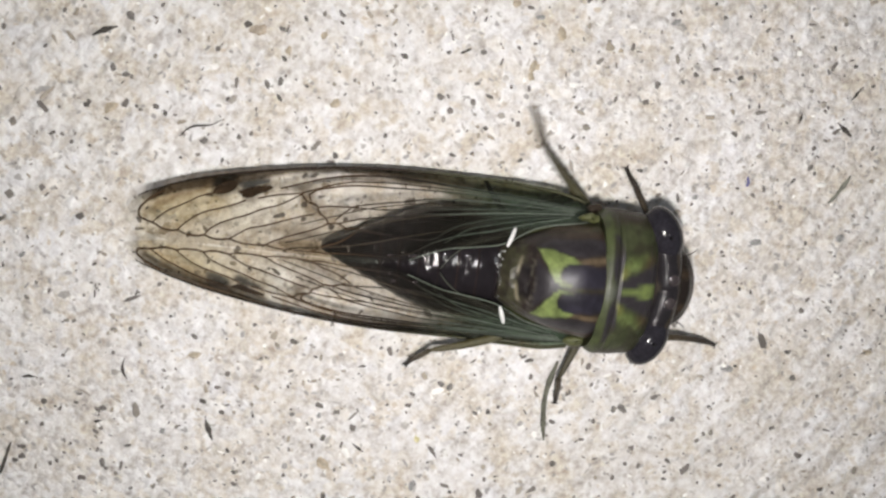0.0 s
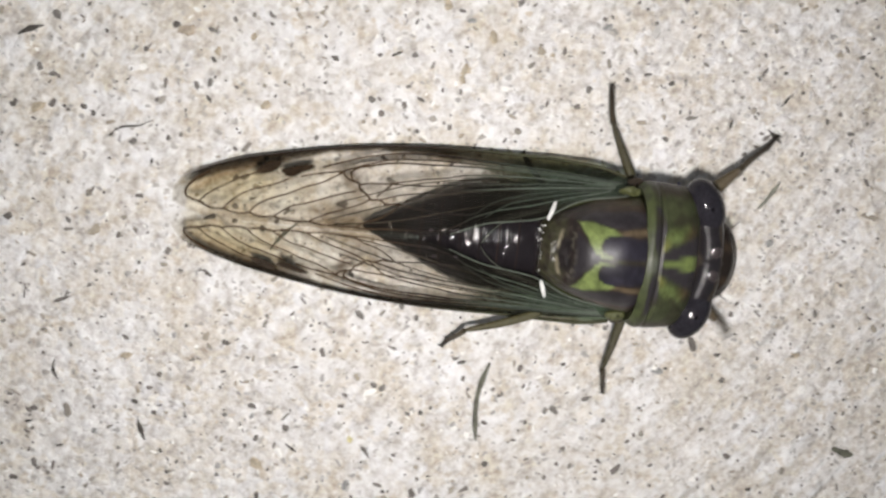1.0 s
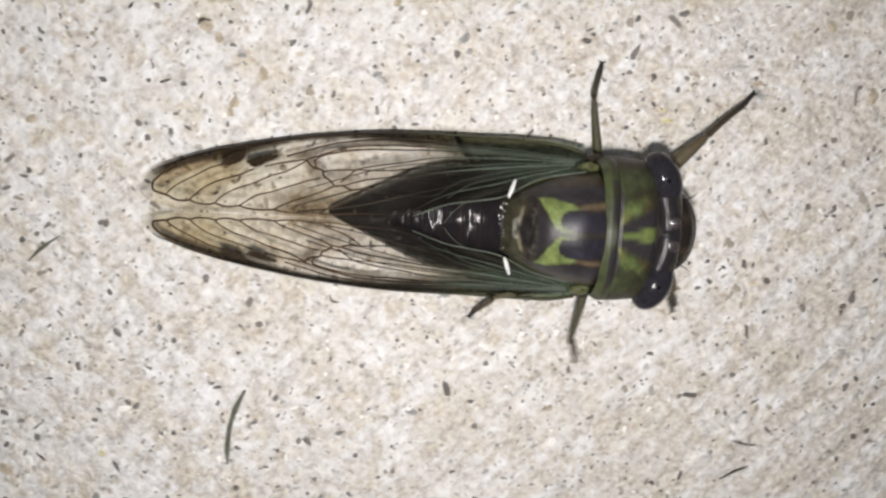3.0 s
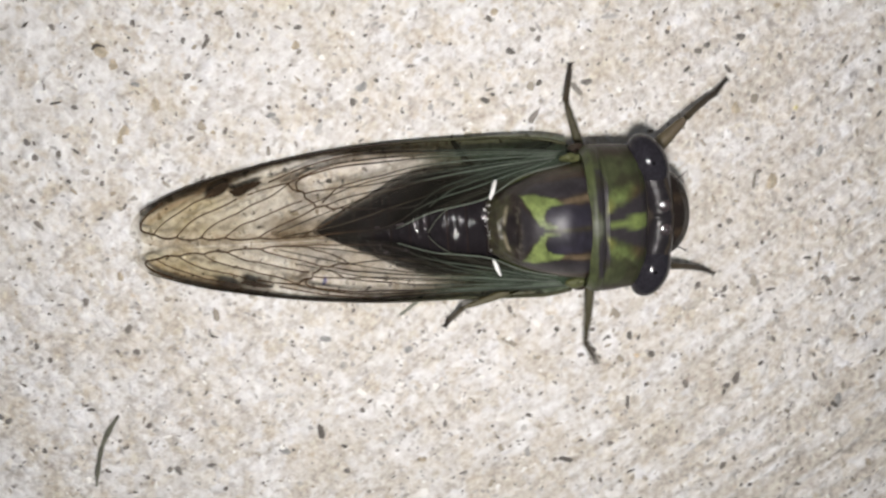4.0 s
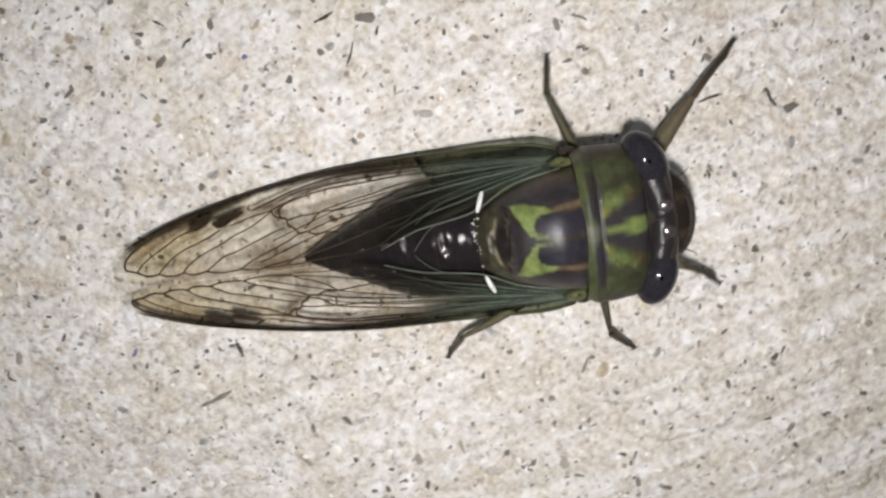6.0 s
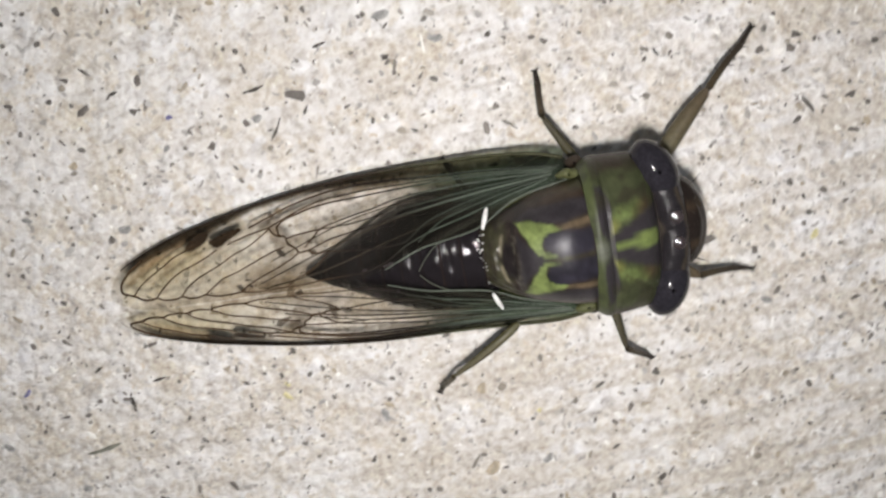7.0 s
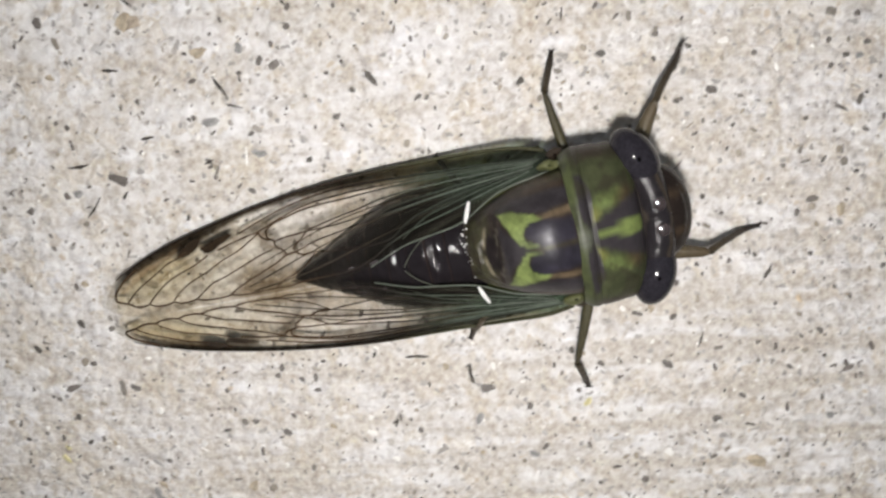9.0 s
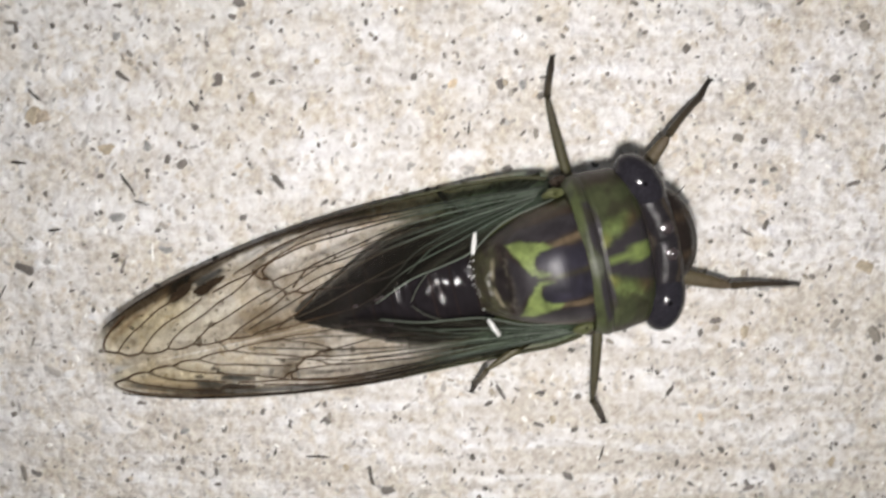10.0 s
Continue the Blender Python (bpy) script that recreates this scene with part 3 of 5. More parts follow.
def build_abdomen(bug):
    xs = np.linspace(-11.5, 6.2, 150)
    v, f = loft(xs, [(-11.5, 0.2), (-10.6, 0.75), (-9, 1.55), (-6.5, 2.8), (-2.2, 4.7), (0, 5.1), (3, 4.9), (6.2, 4.6)],
                [(-11.3, 3.3), (-9, 4.4), (-6, 5.5), (-2, 6.9), (2, 7.6), (6.2, 7.9)],
                [(-11.3, 2.9), (-9, 2.0), (-6, 1.5), (0, 1.3), (6.2, 1.5)],
                [(-11.3, 3.1), (-8, 2.8), (0, 3.0), (6.2, 3.5)], 56, 1.0)
    # overlapping tergites: each rises to its hind edge
    phase = ((6.2 - v[:, 0]) / 1.75) % 1.0
    swell = 1 + 0.035 * (phase ** 2) - 0.04 * (phase > 0.93) + 0.006 * np.sin(math.pi * phase) * soft(0.6 - v[:, 0], 0.8)
    c = np.array([0, 0, 3.2])
    v[:, 1:] = (v[:, 1:] - c[1:]) * swell[:, None] + c[1:]
    v[:, 2] += 0.14 * wobble(v, 0.8, 2.0) * soft(3.2 - v[:, 2], 0.6) + 0.05 * wobble(v, 2.2, 6.0)
    v[:, 2] += 0.08 * wobble(v, 2.3, 1.5) * soft(1.2 - v[:, 0], 0.5) * soft(np.abs(v[:, 1]) - 2.0, 0.5)
    v[:, 2] += 0.11 * lattice(v[:, 0] * 2.4 + 40, v[:, 1] * 3.0 + 40, 17) * soft(v[:, 0] - 4.0, 0.8) * soft(3.2 - v[:, 2], 0.6)
    v[:, 2] += 0.10 * wobble(v, 3.1, 2.5) * soft(np.abs(v[:, 0] + 3.6) - 1.6, 0.5) * soft(np.abs(v[:, 1]) - 1.8, 0.5)
    col = np.tile((0.0125, 0.0105, 0.012), (len(v), 1))
    col = blend(col, (0.035, 0.022, 0.016), soft(0.95 - phase, 0.05) * 0.5)
    mesh_ob("abdomen", v, f, M_BLACK, bug, col, label="glossy black ringed abdomen")


def build_thorax(bug):
    # sides and underside
    xs = np.linspace(3.5, 18.6, 60)
    v, f = loft(xs, [(3.5, 4.4), (6, 5.2), (10, 5.6), (14, 5.7), (17, 5.2), (18.6, 4.4)], [(3.5, 6.4), (8, 8), (14, 8), (18.6, 6.8)],
                [(3.5, 1.6), (8, 1.0), (14, 1.0), (18.6, 2.0)], [(3.5, 4), (18.6, 4.4)], 40, 0.85)
    col = blend(np.tile(DULL, (len(v), 1)), BROWN, soft(v[:, 2] - 4.5, 1.0))
    mesh_ob("thorax", v, f, M_BACK, bug, col, label="dull olive-brown thorax sides")
    # back plate with its markings
    xs = np.linspace(4.6, 13.7, 110)
    v, f = loft(xs, [(4.6, 2.3), (6, 3.2), (8, 4.1), (11, 5.0), (13.7, 5.5)], [(4.6, 8.6), (5.6, 9.3), (6.6, 10.1), (7.6, 11.2), (9.5, 12.0), (11.5, 12.3), (13.7, 11.6)],
                [(4.6, 6.5), (9, 5.5), (13.7, 5.5)], [(4.6, 7.0), (9, 6.4), (13.7, 6.4)], 132, 0.88)
    x, y = v[:, 0], np.abs(v[:, 1])
    w = 0.12 * wobble(v, 1.1, 3.0)
    xx, yy = x + w, y + w
    col = np.tile((0.020, 0.014, 0.012), (len(v), 1))
    col = blend(col, (0.040, 0.026, 0.016), soft(4.1 - yy, 0.3) * 0.9 * soft(8.0 - x, 0.6))
    col = blend(col, (0.032, 0.032, 0.015), soft(4.75 - yy, 0.25) * 0.9)
    col = blend(col, BLACK, soft(poly(xx, yy, [(7.4, 3.2), (8.9, 3.8), (12.4, 4.3), (13.4, 4.2), (13.4, 3.2), (11.7, 2.75), (9.4, 2.75), (7.9, 3.0)]), 0.1))
    col = blend(col, BLACK, soft(poly(xx, yy, [(7.4, 2.1), (8.45, 1.05), (8.95, 0.5), (9.7, 0.1), (9.7, -0.5), (7.35, -0.5)]), 0.1))
    col = blend(col, (0.060, 0.040, 0.024), soft(poly(xx, yy, [(7.8, 4.3), (9.5, 4.5), (12.0, 4.75), (12.2, 5.1), (9.5, 4.9)]), 0.15) * 0.8)
    # green arms that narrow to a line between the two dark tongues
    arm = poly(xx, yy, [(7.5, 2.95), (8.6, 3.0), (10.3, 2.6), (11.1, 2.3), (10.1, 2.1), (9.5, 1.8), (9.25, 1.2), (9.45, 0.65), (10.2, 0.28), (11.3, 0.12), (11.3, 0.04), (9.7, 0.1), (8.95, 0.5), (8.5, 1.15), (7.9, 2.2)])
    col = blend(col, GREEN, soft(arm, 0.09))
    col = blend(col, (0.035, 0.03, 0.014), soft(np.maximum(yy - 0.1, 9.6 - xx), 0.08) * 0.7)
    col = blend(col, (0.15, 0.11, 0.062), soft(poly(xx, yy, [(10.6, 2.5), (12.4, 2.85), (13.3, 2.8), (13.3, 2.25), (12.4, 2.3), (11.2, 2.25)]), 0.12) * 0.6)
    tongue = poly(xx, yy, [(9.5, 1.7), (10.0, 2.1), (11.2, 2.2), (12.6, 2.0), (13.3, 1.9), (13.3, 0.12), (11.3, 0.12), (9.9, 0.55), (9.4, 1.2)])
    col = blend(col, (0.020, 0.018, 0.026), soft(tongue, 0.08))
    # cross-shaped ridge at the rear
    col = blend(col, (0.044, 0.042, 0.023), soft(np.abs(xx - 5.7) - 1.0, 0.25) * soft(yy - 3.4, 0.4) * (0.75 + 0.9 * wobble(v, 1.6, 14.0)).clip(0, 1))
    col = blend(col, (0.012, 0.009, 0.009), soft(np.abs(xx - 6.6) - 0.55, 0.2) * soft(yy - 1.5, 0.3))
    col = blend(col, (0.17, 0.15, 0.10), soft(np.abs(xx - 6.0 - 0.09 * yy * yy) - 0.12, 0.1) * soft(np.abs(yy - 1.2) - 0.8, 0.2))
    col = blend(col, (0.10, 0.09, 0.07), soft(0.2 - wobble(v, 2.6, 8.0), 0.1) * soft(np.abs(xx - 7.2) - 0.25, 0.2) * soft(yy - 2.4, 0.3) * 0.7)
    col *= (0.95 + 0.5 * wobble(v, 1.2, 17.0) + 0.25 * wobble(v, 3.4, 3.0)).clip(0.5, 1.4)[:, None]
    v[:, 2] += 0.35 * soft(np.abs(x - 5.4) - 0.35, 0.3) * soft(y - 1.6, 0.4) - 0.25 * soft(np.abs(x - 7.1) - 0.3, 0.3) * soft(y - 2.6, 0.4)
    v[:, 2] += 0.14 * wobble(v, 2.0, 21.0) * soft(x - 7.3, 0.5)
    mesh_ob("back_plate", v, f, M_BACK, bug, col, label="black back plate with green and rust markings")
    # collar plate behind the head
    xs = np.linspace(13.2, 19.0, 90)
    v, f = loft(xs, [(13.2, 6.2), (14.0, 6.7), (15, 6.75), (16.5, 6.65), (18, 6.3), (18.6, 5.6), (19.0, 4.5)], [(13.2, 11.6), (13.8, 11.85), (14.5, 11.55), (15.2, 11.2), (17, 10.45), (18.2, 9.7), (18.7, 9.0), (19.0, 8.2)],
                [(13.2, 3.6), (19.2, 4.2)], [(13.2, 6.4), (19.2, 6.2)], 132, 0.85)
    x, y = v[:, 0], np.abs(v[:, 1])
    w = 0.12 * wobble(v, 1.0, 9.0)
    xx, yy = x + w, y + w
    col = np.tile((0.047, 0.054, 0.025), (len(v), 1))
    col = blend(col, (0.034, 0.038, 0.018), soft(poly(xx, yy, [(15.2, 3.6), (17.4, 4.4), (18.6, 4.3), (18.6, 2.6), (17.6, 2.6), (17.2, 3.5), (15.8, 3.1)]), 0.3) * 0.8)
    col = blend(col, (0.105, 0.135, 0.045), soft(poly(xx, yy, [(14.65, 1.2), (14.7, 2.3), (15.7, 3.05), (17.2, 3.4), (17.7, 2.8), (17.0, 2.2), (15.7, 1.9)]), 0.22))
    col = blend(col, (0.15, 0.15, 0.045), soft(poly(xx, yy, [(14.5, 0.9), (15.1, 1.2), (15.6, 1.8), (15.1, 2.2), (14.7, 1.9)]), 0.2) * 0.8)
    col = blend(col, (0.055, 0.032, 0.018), soft(blob(xx, yy, 17.6, 2.6, 0.8, 0.6, 30), 0.35) * 0.7)
    col = blend(col, (0.034, 0.024, 0.015), soft(np.abs(yy - 2.6 - 0.75 * (xx - 15.6)) - 0.1, 0.15) * soft(15.4 - xx, 0.2) * soft(yy - 3.6, 0.3) * 0.6)
    col *= (0.95 + 0.45 * wobble(v, 1.0, 12.0) + 0.22 * wobble(v, 3.1, 5.0)).clip(0.5, 1.4)[:, None]
    col = blend(col, BLACK, soft(poly(xx, yy, [(14.5, 0.75), (15.7, 1.35), (17.2, 2.0), (18.4, 2.5), (19.4, 3.1), (19.4, -0.5), (14.5, -0.5)]), 0.12))
    col = blend(col, BLACK, soft(poly(xx, yy, [(13.9, 4.9), (14.5, 4.8), (15.05, 3.3), (14.9, 1.8), (14.6, 0.5), (13.95, 1.2), (13.85, 2.6)]), 0.12))
    col = blend(col, (0.14, 0.18, 0.055), soft(poly(x + 0.3 * w, y, [(15.0, -0.5), (15.0, 0.04), (15.8, 0.34), (16.9, 0.5), (18.2, 0.66), (18.8, 0.55), (18.95, -0.5)]), 0.08))
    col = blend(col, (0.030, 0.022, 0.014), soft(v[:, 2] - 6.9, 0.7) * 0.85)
    col = blend(col, (0.026, 0.017, 0.012), soft(5.75 - yy - 0.8 * w, 0.25) * soft(14.2 - xx, 0.3) * 0.9)
    col = blend(col, (0.030, 0.028, 0.016), soft(wobble(v, 0.75, 41.0) * -1.0 + 0.12, 0.12) * soft(3.2 - yy, 0.4) * 0.75)
    rim = soft(xx - 13.85, 0.1)
    col = blend(col, (0.058, 0.070, 0.028), rim)
    col = blend(col, (0.026, 0.028, 0.016), rim * (wobble(v, 0.9, 31.0) * 1.6 + 0.15).clip(0, 0.7))
    # grey highlight at the middle of the rim, painted on
    col = blend(col, (0.11, 0.115, 0.095), soft(blob(xx, y, 13.9, 0, 0.75, 0.75), 0.35) * 0.8)
    # grooves that run out and forward from the middle
    v[:, 2] -= 0.2 * soft(np.abs(y - 2.6 - 0.75 * (x - 15.6)) - 0.12, 0.2) * (x > 14.8) + 0.35 * soft(np.abs(x - 14.65) - 0.12, 0.2)
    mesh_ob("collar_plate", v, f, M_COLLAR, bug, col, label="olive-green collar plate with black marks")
    # white bloom at the sides of the first ring
    for side in (1, -1):
        p = spline([(5.5, 4.3 * side, 8.7), (5.2, 3.5 * side, 9.15), (4.9, 2.7 * side, 9.3)], 12)
        r = 0.2 * np.sin(np.linspace(0.35, 2.8, 12)) ** 0.5
        tv, tf = tube(p, r, 8)
        mesh_ob("white_patch", tv, tf, M_WHITE, bug, label="small chalk-white wax patch")
    for side in (1, -1):
        v, f = ellipsoid((12.5, 5.75 * side, 7.3), (1.0, 0.45, 0.6), 14, 18)
        v = v + 0.25 * wobble(v, 1.2, 2.0)[:, None]
        mesh_ob("wing_hinge", v, f, M_LEG, bug, np.tile((0.082, 0.088, 0.036), (len(v), 1)), label="yellow-green knobbly wing hinge")
        v, f = ellipsoid((13.15, 6.35 * side, 5.6), (0.75, 0.55, 0.8), 12, 16)
        v = v + 0.25 * wobble(v, 1.4, 5.0)[:, None]
        mesh_ob("shoulder_knob", v, f, M_LEG, bug, np.tile((0.03, 0.021, 0.014), (len(v), 1)), label="dark brown knob at the wing root")
    bits = []
    rng = np.random.default_rng(5)
    for _ in range(16):
        y = rng.uniform(-2.4, 2.4)
        bits.append(ellipsoid((4.6 + rng.uniform(-0.35, 0.25), y, 8.72 - 0.05 * y * y), rng.uniform(0.04, 0.11, 3), 5, 7))
    mesh_ob("wax_flecks", *joined(bits), M_WHITE, bug)


def build_head(bug):
    ys = np.linspace(-5.6, 5.6, 110)
    k = 56
    pts = []
    for y in ys:
        a = abs(y) / 5.6
        cx, dx = 20.28 - 1.1 * a ** 1.6, 1.5 + 0.15 * a ** 1.3
        zc, up, dn = 6.6 + 0.2 * a, 2.3 - 0.4 * a ** 2, 3.1 - 1.9 * a
        end = math.sqrt(max(0.02, 1 - a ** 8))
        for j in range(k):
            w = 2 * math.pi * j / k
            c, s = math.cos(w), math.sin(w)
            pts.append((cx + end * dx * math.copysign(abs(c) ** 0.85, c), y, zc + end * (up if s > 0 else dn) * math.copysign(abs(s) ** 0.9, s)))
    v = np.array(pts)
    f = grid_faces(len(ys), k, True) + [tuple(range(k)), tuple(reversed(range((len(ys) - 1) * k, len(ys) * k)))]
    x, y = v[:, 0], np.abs(v[:, 1])
    w = 0.25 * wobble(v, 0.9, 4.0)
    col = np.tile((0.018, 0.016, 0.018), (len(v), 1))
    col = blend(col, (0.06, 0.05, 0.038), soft(np.abs(x - (19.25 - 0.22 * y) + w) - 0.13, 0.12) * soft(y - 4.2, 0.4) * 0.8)
    col = blend(col, (0.07, 0.055, 0.035), soft(np.abs(x - 21.3 + 0.2 * y + w) - 0.15, 0.15) * 0.6)
    # wrinkles between the ocelli and the eyes, a furrow along the middle
    v[:, 2] += 0.06 * wobble(v, 0.55, 1.0) + 0.04 * wobble(v, 1.5, 6.0) * soft(np.abs(y - 2.9) - 1.0, 0.5)
    v[:, 2] -= 0.14 * soft(np.abs(y) - 0.12, 0.2) * soft(np.abs(x - 20.2) - 0.8, 0.3)
    mesh_ob("head", v, f, M_HEAD, bug, col, label="glossy black head bar between the eyes")
    # swollen face in front
    v, f = ellipsoid((20.95, 0, 5.8), (2.45, 4.0, 2.6), 30, 40)
    ridge = np.sin(v[:, 2] * 6.5) * 0.06
    v[:, 0] += ridge
    col = blend(np.tile((0.016, 0.012, 0.010), (len(v), 1)), (0.04, 0.028, 0.018), soft(np.abs(np.abs(v[:, 1]) - 1.6) - 0.3, 0.3))
    mesh_ob("face", v, f, M_HEAD, bug, col, label="ridged brown swollen face")
    for side in (1, -1):
        v, f = ellipsoid((0, 0, 0), (1.72, 2.7, 2.0), 26, 36)
        eye = mesh_ob("eye", v, f, M_EYE, bug, label="large glossy black eye")
        eye.matrix_basis = pose(19.35 * MM, 4.9 * side * MM, 7.3 * MM, 0, 0, 24 * side)
        r, rf = tube([(19.3 + 1.35 * math.cos(a) - 0.25, (5.4 + 1.75 * math.sin(a)) * side, 6.6 + 0.55 * math.sin(a * 0.5)) for a in np.linspace(1.4, 4.9, 22)], 0.12, 6)
        mesh_ob("eye_rim", r, rf, M_LEG, bug, np.tile((0.02, 0.017, 0.014), (len(r), 1)))
        o, of = ellipsoid((20.42, 1.08 * side, 8.88), (0.55, 0.55, 0.17), 14, 20)
        mesh_ob("ocellus", o, of, M_OCELLUS, bug, label="tiny glassy ocellus")
        tv, tf = tube(spline([(21.6, 3.0 * side, 6.6), (22.4, 3.3 * side, 6.8), (23.2, 3.8 * side, 6.4)], 10), np.linspace(0.09, 0.02, 10), 6)
        mesh_ob("antenna", tv, tf, M_BRISTLE, bug, label="short black bristle antenna")
    o, of = ellipsoid((21.1, 0, 8.35), (0.25, 0.25, 0.2), 10, 14)
    mesh_ob("ocellus", o, of, M_OCELLUS, bug)


# forewing: outer edge, inner edge, ridge height and edge height along the body
OUTER = [(-29.3, 1.85), (-29.05, 2.35), (-28.7, 2.75), (-26.7, 3.85), (-23.5, 5.0), (-20.0, 5.85), (-14.3, 6.9), (-6.8, 7.7), (1.3, 7.85), (7.4, 7.7), (10.5, 7.4), (12.6, 6.8)]
INNER = [(-29.3, 1.75), (-28.9, 1.15), (-28.0, 0.72), (-26.8, 0.42), (-25.5, 0.15), (-20, 0.08), (-10, 0.08), (-6, 0.15), (-3.4, 0.7), (-2.0, 1.25), (-0.4, 1.8), (2.0, 2.2), (4.7, 2.75), (7.5, 4.2), (12.6, 5.3)]
RIDGE = [(-29.5, 5.3), (-27, 6.5), (-24, 7.3), (-20, 7.8), (-11, 8.6), (-3, 9.4), (5, 10.2), (12.6, 11.0)]
EDGE = [(-29.5, 2.9), (-26, 2.1), (-20, 1.6), (-8, 1.6), (5, 2.6), (12.6, 5.4)]


def wing_z(x, y):
    zr, ze, yo = curve_at(RIDGE, x), curve_at(EDGE, x), np.maximum(curve_at(OUTER, x), 1.2)
    return zr - (zr - ze) * np.clip(np.abs(y) / yo, 0, 1.1) ** 1.35


# veins: thickness at start and end, points (x, y)
TIP_VEINS = [
    (0.21, 0.17, [(-26.1, 3.72), (-27.3, 2.8), (-27.8, 1.95), (-27.55, 1.5), (-26.85, 1.3), (-26.05, 1.15), (-25.1, 0.84), (-24.3, 0.8), (-23.75, 0.9)]),
    (0.15, 0.13, [(-23.75, 0.9), (-23.2, 0.7), (-22.5, 0.63), (-21.9, 0.64), (-21.4, 0.76), (-20.8, 0.58), (-20.0, 0.54), (-19.2, 0.66), (-18.5, 0.5), (-17.2, 0.42), (-16.0, 0.52)]),
    (0.13, 0.10, [(-16.0, 0.52), (-15.0, 0.36), (-13.6, 0.34), (-12.0, 0.4), (-10.9, 0.36), (-9.6, 0.5), (-7.7, 0.6)]),
    (0.12, 0.14, [(-26.14, 1.24), (-25.71, 1.75), (-25.06, 2.28), (-24.22, 2.75), (-23.4, 3.22), (-22.71, 3.65), (-21.77, 3.96), (-20.83, 4.32)]),
    (0.12, 0.14, [(-23.8, 0.93), (-23.38, 1.4), (-22.46, 2.18), (-21.83, 2.52), (-20.4, 3.0), (-19.2, 3.45), (-18.46, 3.82)]),
    (0.12, 0.13, [(-21.44, 0.74), (-21.1, 1.2), (-20.32, 1.77), (-19.25, 2.25), (-18.17, 2.64), (-16.84, 3.28), (-15.48, 3.74), (-14.14, 4.48), (-13.6, 4.82)]),
    (0.14, 0.13, [(-17.47, 4.08), (-15.82, 4.52), (-14.71, 4.72), (-13.61, 4.9)]),
]
MIDDLE_VEINS = [
    (0.12, 0.13, [(-19.23, 0.66), (-18.5, 1.15), (-17.81, 1.6), (-16.47, 1.98), (-15.4, 2.35), (-14.06, 2.82), (-12.98, 3.17), (-12.17, 3.35)]),
    (0.12, 0.13, [(-16.1, 0.5), (-15.34, 0.92), (-14.55, 1.27), (-13.48, 1.65), (-12.41, 2.03), (-11.35, 2.48), (-10.81, 2.81)]),
    (0.11, 0.12, [(-11.9, 0.4), (-11.62, 0.6), (-11.0, 0.95), (-10.2, 1.2), (-9.2, 1.7), (-8.2, 2.5)]),
    (0.16, 0.15, [(-13.61, 4.92), (-13.31, 4.51), (-12.74, 4.2), (-12.02, 4.03), (-11.91, 3.69), (-11.08, 3.11), (-10.81, 2.81), (-10.0, 2.84), (-9.47, 2.6), (-8.3, 2.62)]),
    (0.16, 0.15, [(-12.02, 4.03), (-12.75, 4.37), (-12.9, 4.86), (-12.23, 5.33), (-11.13, 5.6), (-9.76, 5.92), (-8.11, 6.1), (-5.39, 6.2), (-3.25, 6.3), (2.0, 6.4), (11.5, 6.1)]),
    (0.13, 0.12, [(-11.95, 3.93), (-11.1, 4.1), (-9.74, 4.2), (-8.93, 4.28)]),
    (0.13, 0.14, [(-10.27, 3.1), (-9.63, 3.65), (-8.93, 4.26), (-7.58, 4.6), (-5.43, 5.0), (-4.36, 5.15), (-2.75, 5.5), (3.0, 5.9), (11.3, 6.0)]),
]
LONG_VEINS = [
    (0.14, 0.30, [(-15.58, 5.08), (-13.65, 5.72), (-11.99, 6.25), (-9.77, 6.72), (-8.11, 6.95), (-5.92, 7.1), (-2.68, 7.06), (0.51, 6.9), (6.0, 6.7), (12.0, 6.3)]),
    (0.13, 0.15, [(-13.61, 4.92), (-11.14, 5.8), (-9.21, 6.3), (-7.02, 6.5), (-5.39, 6.6), (-2.7, 6.62), (3.0, 6.6), (11.8, 6.2)]),
    (0.11, 0.15, [(-8.9, 4.27), (-6.0, 4.35), (-3.86, 4.6), (0.0, 5.0), (5.0, 5.5), (11.2, 5.9)]),
    (0.12, 0.16, [(-10.0, 2.84), (-8.13, 3.4), (-5.99, 3.75), (-3.86, 4.1), (0.0, 4.6), (5.0, 5.2), (11.2, 5.8)]),
    (0.11, 0.15, [(-8.3, 2.62), (-6.0, 2.4), (-3.5, 2.3), (-1.5, 2.5), (0.1, 3.5), (2.2, 4.2), (5.3, 4.9), (11.0, 5.7)]),
    (0.10, 0.15, [(-7.7, 0.6), (-5.0, 0.75), (-3.4, 1.2), (-1.5, 2.2), (0.5, 2.9), (3.5, 3.6), (7.5, 4.7), (10.8, 5.5)]),
    (0.10, 0.14, [(-0.5, 2.3), (1.5, 3.5), (4.0, 4.2), (7.5, 5.0), (10.9, 5.6)]),
]
# smoky marks: outlines (x, y)
SPOTS = [
    [(-21.75, 4.0), (-21.6, 4.55), (-20.9, 5.05), (-19.9, 5.3), (-19.4, 5.15), (-19.55, 4.6), (-20.1, 4.2), (-20.9, 3.95)],
    [(-19.55, 4.45), (-18.4, 4.9), (-17.2, 5.2), (-16.1, 5.15), (-16.6, 4.75), (-17.4, 4.4), (-18.1, 4.0), (-18.75, 3.95)],
]


